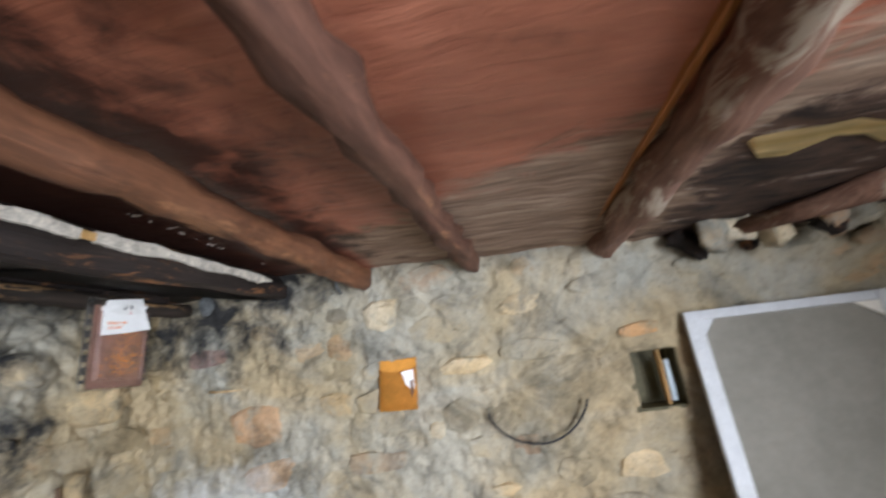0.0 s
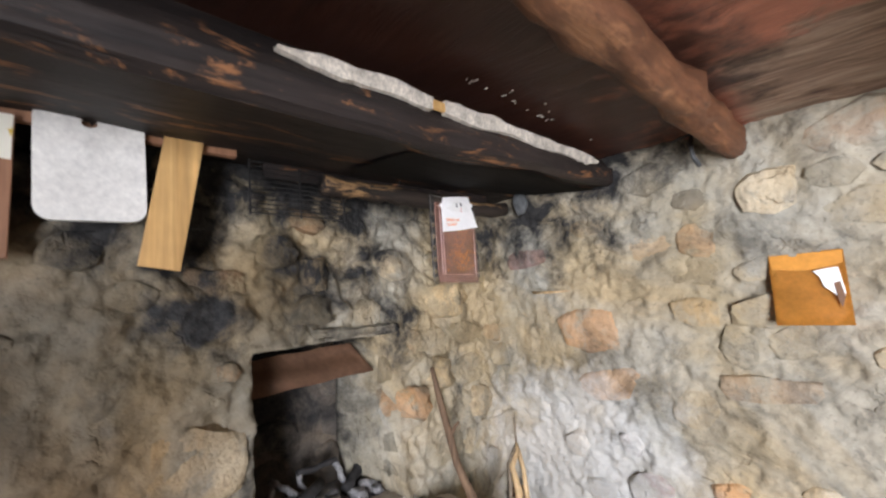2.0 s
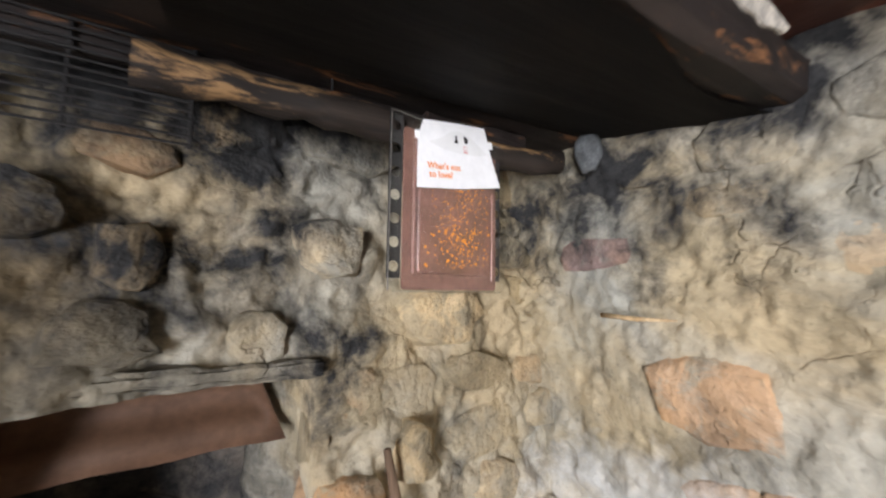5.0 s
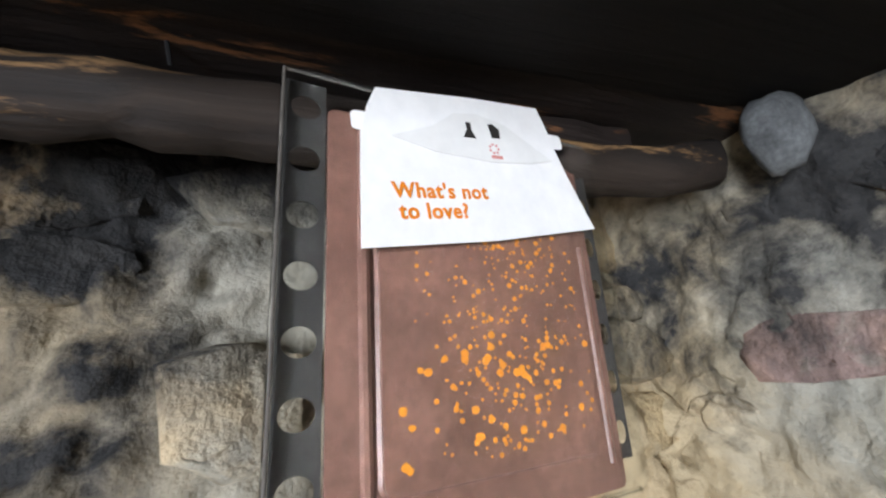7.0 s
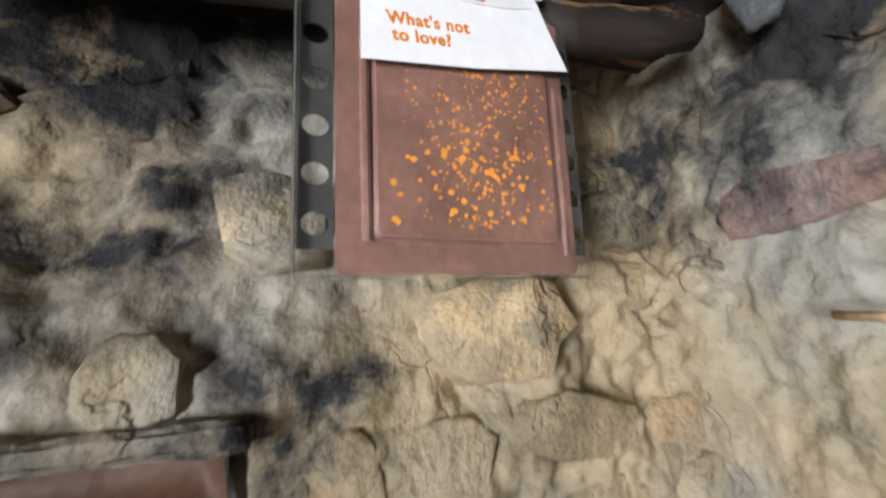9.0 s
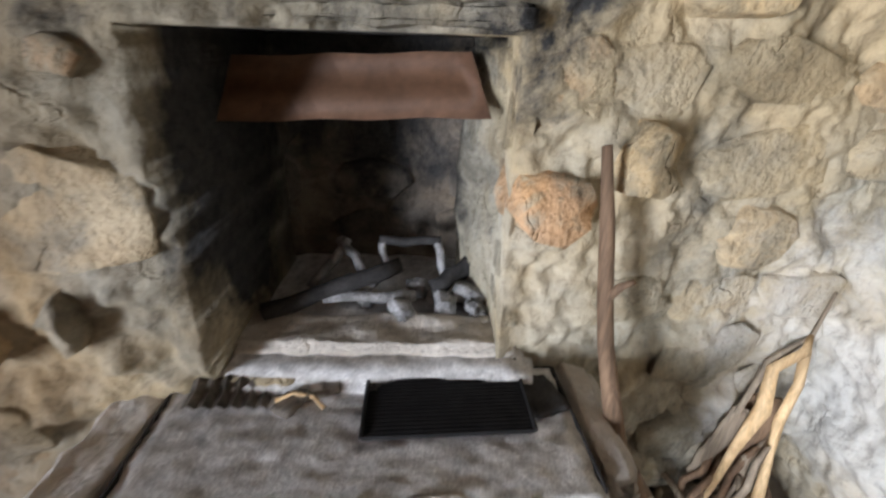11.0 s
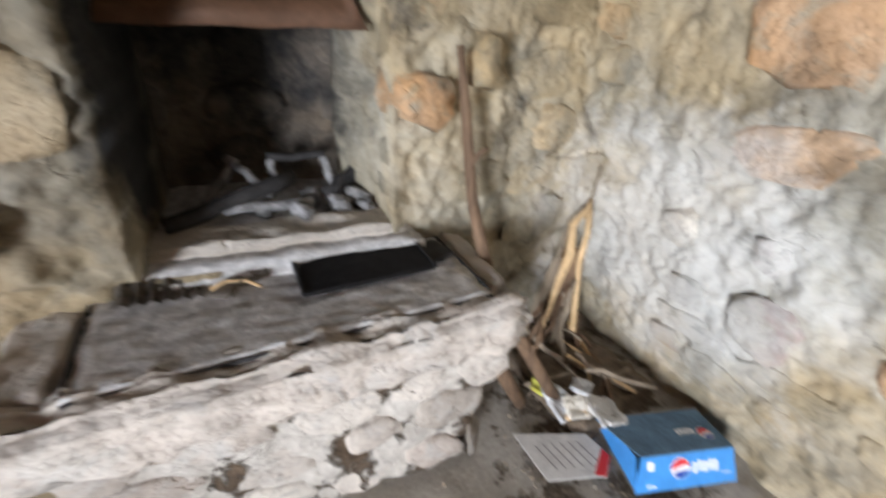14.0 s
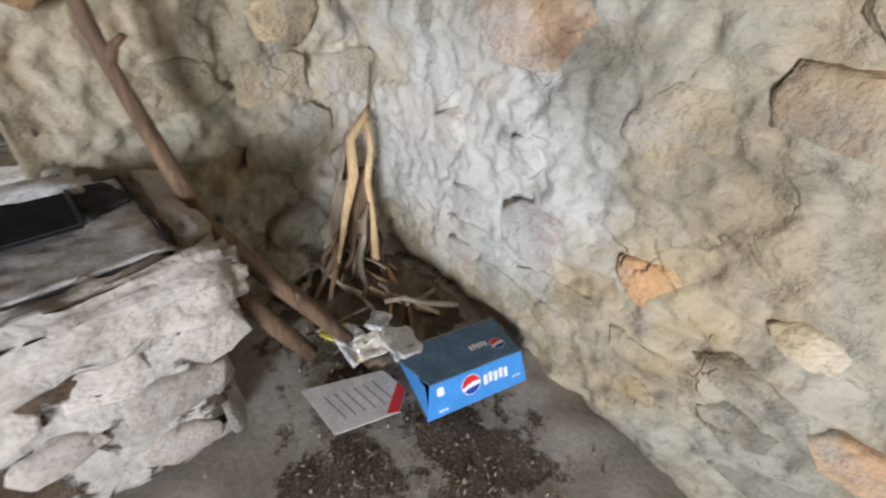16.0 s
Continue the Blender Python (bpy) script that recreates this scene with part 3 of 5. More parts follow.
part("side_wall", lumpy_box(0.40, 0.10, 1.0, (0.0, 0.335, 0.42), 8, 0.02, 8, 0.02), M_hearth, firebox, smooth=True)
part("hearth_floor", lumpy_box(0.62, 0.72, 0.1, (0.16, 0.0, -0.045), 12, 0.014, 12, 0.02), M_ash, firebox, "ash-covered hearth floor", smooth=True)
part("jamb", lumpy_box(0.34, 0.10, 0.62, (0, 0, 0), 14, 0.016, 11, 0.02), M_stone, firebox, "pale splayed stone jamb", smooth=True).matrix_basis = pose(0.17, 0.297, 0.30, 0, 0, 20)
rng = random.Random(3)
for i in range(9):
    w, h = rng.uniform(0.12, 0.24), rng.uniform(0.09, 0.16)
    stone(firebox, Vector((-0.055, -0.3 + 0.26 * (i % 3) + rng.uniform(-0.03, 0.03), 0.1 + 0.15 * (i // 3))), (0, 1, 0), (1, 0, 0), w, h, 0.02, M_hearth)
for i in range(8):
    z, x = 0.08 + 0.13 * (i // 2), (0.25 if i % 2 else 0.08) + rng.uniform(-0.03, 0.03)
    stone(firebox, Vector((x, 0.29, z)), (-1, 0, 0), (0, -1, 0), rng.uniform(0.16, 0.24), rng.uniform(0.11, 0.16), 0.016, M_stone if i % 2 else M_hearth)

M_rust = plain("brown_sheet", (0.22, 0.115, 0.068), 0.55, 0.0, wear=0.3, scale=6, relief=0.2)
bm = bmesh.new()
rows_ = []
for i in range(15):
    y = 0.79 + 0.555 * i / 14
    bow = 0.004 * math.sin(i * 0.9) + (0.03 * max(0, i - 10) / 4)
    rows_.append([bm.verts.new((-1.945 + bow * 0.5 + 0.055 * j, y - 0.035 * (2 - j) / 2 * max(0, i - 10) / 4, z + 0.002 * math.sin(i * 1.3) + (y - 1.1) * 0.04)) for j, z in enumerate((1.172, 1.115, 1.062))])
for r0, r1 in zip(rows_, rows_[1:]):
    for j in range(2):
        bm.faces.new((r0[j], r0[j + 1], r1[j + 1], r1[j]))
bmesh.ops.solidify(bm, geom=list(bm.faces), thickness=0.004)
tagged(part("brown_sheet", bm, M_rust, None, smooth=True), "creased reddish-brown sheet hung across the hearth mouth", "metal sheet")

M_char = plain("ash_coated_wood", (0.30, 0.295, 0.295), 0.9, wear=0.7, scale=25, relief=0.7)
M_charcoal = plain("charcoal", (0.035, 0.033, 0.033), 0.85, wear=0.6, scale=30, relief=0.6)


def stick(name, pts, r, material, label, category, group="", sides=7, wobble=0.15, seed=1):
    return tagged(part(name, tube_bm(pts, r, sides, wobble, seed), material, None, smooth=True), label, category, group)


for i, (a, b, r) in enumerate((((-1.80, 0.86, 0.645), (-1.93, 1.16, 0.70), 0.020), ((-1.93, 0.93, 0.63), (-1.99, 1.02, 0.74), 0.013), ((-1.99, 1.00, 0.74), (-1.90, 1.10, 0.66), 0.012),
                               ((-2.0, 1.10, 0.735), (-2.0, 1.26, 0.735), 0.012), ((-2.0, 1.11, 0.73), (-1.98, 1.12, 0.64), 0.011), ((-2.0, 1.25, 0.73), (-1.95, 1.27, 0.64), 0.012),
                               ((-1.9, 1.24, 0.65), (-1.98, 1.36, 0.70), 0.022), ((-1.86, 0.98, 0.645), (-1.88, 1.20, 0.645), 0.014))):
    stick("charred_branch", line(a, b, 5, 0, 0.006, i), r, M_char if i % 3 else M_charcoal, "charred branch coated with pale ash in the hearth", "branch", "burnt branches in the hearth", seed=i)
for i, (x, y, s) in enumerate(((-1.86, 1.27, 0.05), (-1.83, 1.17, 0.045), (-1.9, 1.33, 0.06), (-1.84, 1.34, 0.04), (-1.93, 1.2, 0.045), (-1.88, 1.08, 0.04))):
    ob = tagged(part("burnt_lump", lumpy_box(s * 1.4, s, s * 0.8, (0, 0, s * 0.3), 3, 0.012, 30, 0.008), M_char, None, smooth=True), "grey lump of burnt rubble in the ashes", "rubble", "lumps in the ashes")
    ob.matrix_world = pose(x, y, 0.62, 0, 10 * i, 37 * i)

# fire bench
n = Nodes("bench_core")
cg = n.noise(40, 7, 0.7)
pocket = n.ramp(n.noise(9, 7, 0.66, warp=0.3), (0.41, 1.0), (0.47, 0.0))
n.bump(n.math("ADD", n.math("MULTIPLY", cg, 0.6), n.math("MULTIPLY", pocket, -1.5)), 0.9, 0.02)
M_core = n.done(n.mix(pocket, n.ramp(cg, (0.3, (0.42, 0.39, 0.34)), (0.7, (0.66, 0.62, 0.56))), n.ramp(cg, (0.3, (0.045, 0.03, 0.02)), (0.7, (0.17, 0.12, 0.08)))), 0.95)
bench = empty("fire_bench", pose(-1.5, 1.12, 0), "ash-dusted masonry fire bench built of rubble stones", "fire bench")
part("core", lumpy_box(0.32, 0.84, 0.50, (-0.085, -0.005, 0.24), 26, 0.020, 12, 0.02), M_core, bench, "clay and rubble core in the joints", smooth=True)
part("front_rim", lumpy_box(0.10, 0.95, 0.135, (0.112, 0.0, 0.506), 30, 0.021, 19, 0.022), M_bench, bench, "thick ash-dusted concrete rim", smooth=True).matrix_basis = pose(0, 0, 0, 0, 0, 3)
part("end_rim", lumpy_box(0.36, 0.12, 0.13, (-0.06, -0.435, 0.505), 12, 0.020, 12, 0.012), M_bench, bench, smooth=True)
part("end_rim", lumpy_box(0.30, 0.085, 0.085, (-0.09, 0.43, 0.530), 8, 0.014, 14, 0.02), M_bench, bench, smooth=True)
part("back_ledge", lumpy_box(0.13, 0.64, 0.12, (-0.275, -0.01, 0.565), 14, 0.014, 14, 0.012), M_bench, bench, "raised concrete ledge before the fire", smooth=True)
rng = random.Random(12)
z = 0.0
for ch in (0.155, 0.125, 0.155):
    y = -0.44 + rng.uniform(-0.02, 0.02)
    while y < 0.34:
        w = rng.uniform(0.12, 0.25)
        x = 0.072 - 0.03 * (0.45 - z)
        stone(bench, Vector((x, y + w / 2, z + ch / 2 + rng.uniform(-0.022, 0.022))), (-0.05, 1, 0), (1, 0.05, 0.05), w * 0.95, ch * rng.uniform(0.76, 0.98), rng.uniform(0.018, 0.040), M_bench, rng.uniform(-0.22, 0.22))
        y += w + rng.uniform(0.0, 0.045)
    for side, yy in ((1, 0.410), (-1, -0.42)):
        stone(bench, Vector((-0.03 + rng.uniform(-0.03, 0.03), yy, z + ch / 2)), (-side, 0, 0), (0, side, 0), 0.22, ch * 0.95, 0.022, M_bench)
    z += ch

tray = empty("ash_tray", pose(-1.545, 1.13, 0.561, 0, 0, 4), "shallow iron ash tray set in the bench top", "ash tray")
part("ash_bed", lumpy_box(0.295, 0.765, 0.03, (0.004, 0, 0.001), 30, 0.005, 46, 0.006), M_ash, tray, "grey bed of wood ash", smooth=True)
for x in (-0.145, 0.152):
    part("rim", box_bm(0.004, 0.76, 0.03, 0.001, 1, (x, 0, -0.001)), M_charcoal, tray)
for y in (-0.38, 0.38):
    part("rim", box_bm(0.275, 0.005, 0.03, 0.001, 1, (0, y, 0.005)), M_charcoal, tray)
grate = empty("grill_grate", pose(-1.625, 1.27, 0.594, 1, 0, 3), "black iron grill grate lying on the ash", "grate")
part("pan", box_bm(0.205, 0.30, 0.004, 0.001, 1, (0, 0, -0.005)), M_black, grate)
for i in range(24):
    part("bar", tube_bm([(-0.10 + 0.20 * i / 23, -0.155, 0), (-0.10 + 0.20 * i / 23, 0.155, 0)], 0.0023, 6), M_black, grate)
for y in (-0.15, 0.15):
    part("cross_bar", tube_bm([(-0.105, y, 0.004), (0.105, y, 0.004)], 0.004, 6), M_black, grate)
tagged(part("tin_scrap", lumpy_box(0.10, 0.075, 0.012, (0, 0, 0), 6, 0.006, 30, 0.004), M_charcoal, None, smooth=True), "charred black scrap of tin on the ash", "scrap").matrix_world = pose(-1.62, 1.455, 0.586, 0, 0, 20)
M_foil = plain("scorched_foil", (0.22, 0.19, 0.16), 0.5, 0.3, wear=0.6, scale=30, relief=0.8)
bm = bmesh.new()
vs = [[bm.verts.new((-0.05 + 0.1 * i / 5, -0.075 + 0.15 * j / 12, 0.010 * (j % 2) + 0.004 * (i % 3))) for j in range(13)] for i in range(6)]
for i in range(5):
    for j in range(12):
        bm.faces.new((vs[i][j], vs[i + 1][j], vs[i + 1][j + 1], vs[i][j + 1]))
bmesh.ops.solidify(bm, geom=list(bm.faces), thickness=0.002)
tagged(part("crumpled_foil", bm, M_foil), "pleated scorched foil scrap on the ash", "foil").matrix_world = pose(-1.63, 0.86, 0.584, -6, 8, 6)
for i, (x, y, a, s) in enumerate(((-1.66, 1.02, 20, 0.10), (-1.60, 0.98, -30, 0.07), (-1.69, 1.07, 60, 0.05))):
    tagged(part("paper_scrap", lumpy_box(s, s * 0.7, 0.006, (0, 0, 0), 4, 0.006, 30, 0.002), M_foil, None, smooth=True), "burnt brown scrap of card on the ash", "scrap", "scraps on the ash").matrix_world = pose(x, y, 0.585, 4, 6, a)
M_bark = timber("weathered_bark", (0.07, 0.043, 0.028), (0.24, 0.15, 0.09), 1.2, "z", rough=0.8, relief=0.7)
M_twig = timber("peeled_twig", (0.42, 0.26, 0.12), (0.66, 0.48, 0.28), 1.2, "z", rough=0.65, relief=0.3)
M_greytwig = timber("grey_twig", (0.15, 0.115, 0.085), (0.36, 0.29, 0.21), 1.2, "z", rough=0.8, relief=0.5)
stick("pale_twig", [(-1.60, 0.95, 0.586), (-1.615, 0.98, 0.592), (-1.61, 1.02, 0.588), (-1.585, 1.045, 0.586)], 0.004, M_twig, "thin pale curved twig on the ash bed", "twig")

# hung on the wall above the bench
M_board = plain("white_polyethylene", (0.74, 0.72, 0.67), 0.42, wear=0.20, scale=13, relief=0.05)
cutting_board = empty("cutting_board", pose(-1.515, 0.482, 1.650, 2, 0, 0), "worn white plastic cutting board hung on a nail", "cutting board")
bm = bmesh.new()
ring_ = []
for cx, cy, a0 in ((0.062, 0.092, 0), (-0.062, 0.092, 90), (-0.062, -0.092, 180), (0.062, -0.092, 270)):
    for k in range(6):
        a = radians(a0 + 18 * k)
        ring_.append((cx + 0.03 * math.cos(a), cy + 0.03 * math.sin(a)))
hole_ = [(0.014 * math.cos(2 * math.pi * k / 24) - 0.004, 0.092 + 0.011 * math.sin(2 * math.pi * k / 24)) for k in range(24)]
outer_f = [bm.verts.new((0.006, u, v)) for u, v in ring_]
inner_f = [bm.verts.new((0.006, u, v)) for u, v in hole_]
outer_b = [bm.verts.new((-0.006, u, v)) for u, v in ring_]
inner_b = [bm.verts.new((-0.006, u, v)) for u, v in hole_]
start = min(range(24), key=lambda k: (Vector(ring_[0]) - Vector(hole_[k])).length)
for k in range(24):
    o0, o1, i0, i1 = k, (k + 1) % 24, k, (k + 1) % 24
    bm.faces.new((outer_f[o0], outer_f[o1], inner_f[i1], inner_f[i0]))
    bm.faces.new((outer_b[o1], outer_b[o0], inner_b[i0], inner_b[i1]))
    bm.faces.new((outer_f[o1], outer_f[o0], outer_b[o0], outer_b[o1]))
    bm.faces.new((inner_f[i0], inner_f[i1], inner_b[i1], inner_b[i0]))
bmesh.ops.recalc_face_normals(bm, faces=bm.faces)
part("board", bm, M_board, cutting_board)
tagged(part("nail", tube_bm([(-1.55, 0.479, 1.745), (-1.495, 0.479, 1.750)], 0.003, 6), M_black), "dark iron nail in the batten", "nail")
batten = empty("batten", pose(-1.540, 0.295, 1.752), "stained wooden batten nailed along the wall top", "batten")
part("strip", box_bm(0.022, 0.96, 0.045, 0.003, 2), M_ply, batten)
tagged(part("pine_slat", box_bm(0.014, 0.082, 0.345, 0.003, 2), M_pine), "clean pine slat hung askew from a nail", "slat").matrix_world = pose(-1.513, 0.628, 1.598, -9, 0, 0)
tagged(part("nail", tube_bm([(-1.54, 0.650, 1.742), (-1.50, 0.650, 1.745)], 0.0025, 6), M_black), "dark iron nail through the pine slat", "nail")
painted = empty("hanging_board", pose(-1.517, 0.262, 1.59), "brown wood-grain panel with flaked white paint on top", "panel")
part("board", box_bm(0.016, 0.205, 0.285, 0.002, 2), M_ply, painted)
# wire rack
M_wire = plain("sooty_wire", (0.028, 0.026, 0.025), 0.6, 0.5, wear=0.4, scale=40)
rack = empty("wire_rack", pose(-1.600, 0.98, 1.705), "sooty black wire grill rack hung flat on the wall", "wire rack")
for i in range(15):
    z = -0.105 + 0.195 * i / 14
    part("wire", tube_bm([(0, -0.15, z), (0.003, 0, z), (0, 0.15, z)], 0.0022, 6), M_wire, rack)
for y in (-0.15, 0.0, 0.15):
    part("cross_wire", tube_bm([(-0.004, y, -0.11), (-0.004, y, 0.095)], 0.0035, 6), M_wire, rack)

# smoked rail along the wall and what hangs from it
rail_pts = line((-1.60, 1.05, 1.716), (-1.585, 1.80, 1.700), 18, 0, 0.004, 4) + [Vector((-1.575, 1.86, 1.698)), Vector((-1.55, 1.93, 1.705))]
tagged(part("wall_rail", tube_bm(rail_pts, [0.034] * 17 + [0.034, 0.033, 0.032, 0.030], 12, 0.16, 4), M_rail, None, smooth=True), "smoke-darkened round wooden rail along the wall", "rail")
tagged(part("split_board", lumpy_box(0.03, 0.30, 0.04, (0, 0, 0), 6, 0.006, 20, 0.004), M_black_wood), "split sooty board wedged above the rail", "board").matrix_world = pose(-1.595, 1.70, 1.742, 3, 0, 2)
tagged(part("loose_plank", lumpy_box(0.02, 0.85, 0.06, (0, 0, 0), 8, 0.006, 14, 0.004), M_black_wood), "sooty plank between rail and beam", "plank").matrix_world = pose(-1.63, 1.30, 1.758, 2, 0, 1)
tagged(part("nail", tube_bm([(-1.575, 1.345, 1.742), (-1.560, 1.340, 1.775)], 0.002, 6), M_black), "thin bent nail standing in the rail", "nail")
M_rag = plain("grey_lump", (0.115, 0.12, 0.12), 0.9, wear=0.5, scale=22, relief=0.6)
bm = bmesh.new()
bmesh.ops.create_icosphere(bm, subdivisions=3, radius=1)
for v in bm.verts:
    v.co *= 1 + 0.22 * noise.noise(v.co * 1.6 + Vector((3, 1, 2))) + 0.08 * noise.noise(v.co * 4)
    v.co = Vector((v.co.x * 0.031, v.co.y * 0.034, v.co.z * 0.052))
tagged(part("rail_end_stone", bm, M_rag, None, smooth=True), "ash-grey rounded stone at the end of the rail", "stone").matrix_world = pose(-1.495, 1.975, 1.722, 6, 0, 25)

# ---- plastic pocket with the printed packet, hung from the rail ----
M_film = bpy.data.materials.new("clear_film")
M_film.use_nodes = True
fb = M_film.node_tree.nodes["Principled BSDF"]
fb.inputs["Base Color"].default_value = (0.93, 0.95, 0.95, 1)
fb.inputs["Transmission Weight"].default_value = 1.0
fb.inputs["Roughness"].default_value = 0.06
fb.inputs["IOR"].default_value = 1.18
M_packet = plain("brown_print", (0.150, 0.072, 0.052), 0.38, wear=0.4, scale=14, relief=0.12)
M_dots = plain("orange_dots", (0.60, 0.205, 0.012), 0.5, wear=0.3, scale=60, relief=0.05)
M_dull = plain("dusty_film_edge", (0.13, 0.115, 0.10), 0.5, wear=0.4, scale=40)
M_flap = plain("white_flap", (0.86, 0.85, 0.82), 0.6, wear=0.06, scale=9, relief=0.05)
M_card = plain("white_card", (0.93, 0.92, 0.90), 0.6, wear=0.06, scale=9, relief=0.05)
M_cream = plain("cream_card", (0.74, 0.70, 0.62), 0.6, wear=0.1, scale=9, relief=0.05)
M_ink = plain("orange_ink", (0.85, 0.24, 0.015), 0.5, wear=0.05)
M_redink = plain("faded_red_ink", (0.75, 0.30, 0.27), 0.5, wear=0.1)
M_strip = plain("black_punched_strip", (0.030, 0.027, 0.024), 0.6, wear=0.3, scale=20, relief=0.05)
POCKET_U, POCKET_N = Vector((-0.148, 0.989, 0.0)).normalized(), Vector((0.988, 0.148, -0.036)).normalized()
POCKET_V = POCKET_N.cross(POCKET_U)
pocket_frame = Matrix((POCKET_U, POCKET_V, POCKET_N)).transposed().to_4x4()
packet = empty("plastic_pocket", Matrix.Translation((-1.5545, 1.584, 1.373)) @ pocket_frame, "clear punched plastic pocket with brown orange-dotted packet", "plastic pocket")


def stretched(bm, sx, sy, dx=0.0, dy=0.0):
    bm.transform(Matrix.Translation((dx, dy, 0)) @ Matrix.Diagonal((sx, sy, 1, 1)))
    return bm


def in_pocket(name, bm, material, label="", smooth=False):
    return part(name, stretched(bm, 1.15, 1.025, 0.001, 0.0123), material, packet, label, smooth)


def on_header(name, bm, material, label=""):
    return part(name, stretched(bm, 1.106, 1.0, -0.011), material, header, label)


def slab_bm(outline, z0, z1, bm=None):
    """A flat plate with the outline given, between two depths."""
    bm = bm or bmesh.new()
    lo = [bm.verts.new((x, y, z0)) for x, y in outline]
    hi = [bm.verts.new((x, y, z1)) for x, y in outline]
    bm.faces.new(hi)
    bm.faces.new(list(reversed(lo)))
    k = len(outline)
    for i in range(k):
        bm.faces.new((lo[i], lo[(i + 1) % k], hi[(i + 1) % k], hi[i]))
    bmesh.ops.recalc_face_normals(bm, faces=bm.faces)
    return bm


def round_rect(x0, y0, x1, y1, r, n=5):
    out = []
    for cx, cy, a in ((x1 - r, y1 - r, 0), (x0 + r, y1 - r, 90), (x0 + r, y0 + r, 180), (x1 - r, y0 + r, 270)):
        out += [(cx + r * math.cos(radians(a + 90 * k / n)), cy + r * math.sin(radians(a + 90 * k / n))) for k in range(n + 1)]
    return out


def punched_strip(x0, x1, y0, y1, holes, rx, ry, z0, z1):
    """An upright strip with a row of round holes through it."""
    bm = bmesh.new()
    step = (y1 - y0) / holes
    for h in range(holes):
        a0, a1 = y0 + h * step, y0 + (h + 1) * step
        cx, cy = (x0 + x1) / 2, (a0 + a1) / 2
        corner = math.atan2(a1 - cy, x1 - cx)
        angles = sorted([2 * math.pi * k / 20 for k in range(20)] + [corner, math.pi - corner, math.pi + corner, 2 * math.pi - corner])
        n = len(angles)
        inner, outer = [], []
        for t in angles:
            c, s = math.cos(t), math.sin(t)
            inner.append((cx + rx * c, cy + ry * s))
            q = min((x1 - cx) / max(abs(c), 1e-6), (a1 - cy) / max(abs(s), 1e-6))
            outer.append((cx + q * c, cy + q * s))
        rings = [[bm.verts.new((x, y, z)) for x, y in pts] for pts, z in ((inner, z0), (outer, z0), (inner, z1), (outer, z1))]
        for k in range(n):
            j = (k + 1) % n
            bm.faces.new((rings[2][k], rings[3][k], rings[3][j], rings[2][j]))
            bm.faces.new((rings[0][j], rings[1][j], rings[1][k], rings[0][k]))
            bm.faces.new((rings[0][k], rings[2][k], rings[2][j], rings[0][j]))
    bmesh.ops.recalc_face_normals(bm, faces=bm.faces)
    return bm


in_pocket("clear_sheet", slab_bm(round_rect(-0.136, -0.012, 0.137, 0.312, 0.014), 0.0120, 0.0126), M_film, "clear glossy film").visible_shadow = False
in_pocket("punched_edge", punched_strip(-0.133, -0.107, 0.012, 0.309, 7, 0.0098, 0.0098, 0.001, 0.002), M_strip, "dark punched edge strip")
in_pocket("punched_edge", punched_strip(0.117, 0.134, 0.012, 0.309, 7, 0.0062, 0.0098, 0.001, 0.002), M_strip, "dark punched edge strip")
in_pocket("film_edge", tube_bm([(-0.1355, 0.0, 0.008), (-0.1355, 0.306, 0.008)], 0.0016, 6), M_film)
in_pocket("film_edge", tube_bm([(-0.125, -0.011, 0.008), (0.13, -0.011, 0.008)], 0.0016, 6), M_film)
in_pocket("film_edge", tube_bm([(-0.135, 0.311, 0.010), (0.135, 0.311, 0.010)], 0.0012, 6), M_dull, "dusty film edge")
in_pocket("film_edge", tube_bm([(-0.1355, -0.01, 0.012), (-0.1355, 0.311, 0.012)], 0.0010, 6), M_dull, "dusty film edge")
in_pocket("packet_back", slab_bm(round_rect(-0.106, -0.008, 0.119, 0.290, 0.006), 0.0025, 0.005), M_packet, "brown printed packet")
bm = slab_bm(round_rect(-0.080, 0.018, 0.100, 0.280, 0.012), 0.005, 0.0115)
bmesh.ops.bevel(bm, geom=[e for e in bm.edges if all(abs(v.co.z - 0.0115) < 1e-5 for v in e.verts)], offset=0.005, segments=3, affect="EDGES")
in_pocket("raised_panel", bm, M_packet, smooth=False)
in_pocket("ridge", tube_bm([(-0.083, 0.02, 0.006), (-0.084, 0.15, 0.008), (-0.083, 0.275, 0.006)], 0.004, 8), M_packet)
in_pocket("ridge", tube_bm([(0.108, 0.012, 0.005), (0.109, 0.2, 0.005)], 0.003, 8), M_packet)
rng = random.Random(21)
bm = bmesh.new()
for i in range(380):
    u, v = rng.gauss(0.026, 0.042), rng.uniform(0.035, 0.205)
    if not -0.066 < u < 0.092:
        continue
    if u < 0.0 and rng.random() < 0.35:
        v = 0.03 + (v - 0.03) * 0.75
    r = rng.choice((0.0008, 0.0010, 0.0013, 0.0016, 0.0020, 0.0026)) * (1.15 if v < 0.12 else 0.8)
    pts = [(u + r * math.cos(a) * rng.uniform(0.8, 1.15), v + r * math.sin(a) * rng.uniform(0.85, 1.25)) for a in [2 * math.pi * k / 8 for k in range(8)]]
    slab_bm(pts, 0.0112, 0.01185, bm)
in_pocket("dots", bm, M_dots, "scattered orange dots")["kind"] = "stuff"
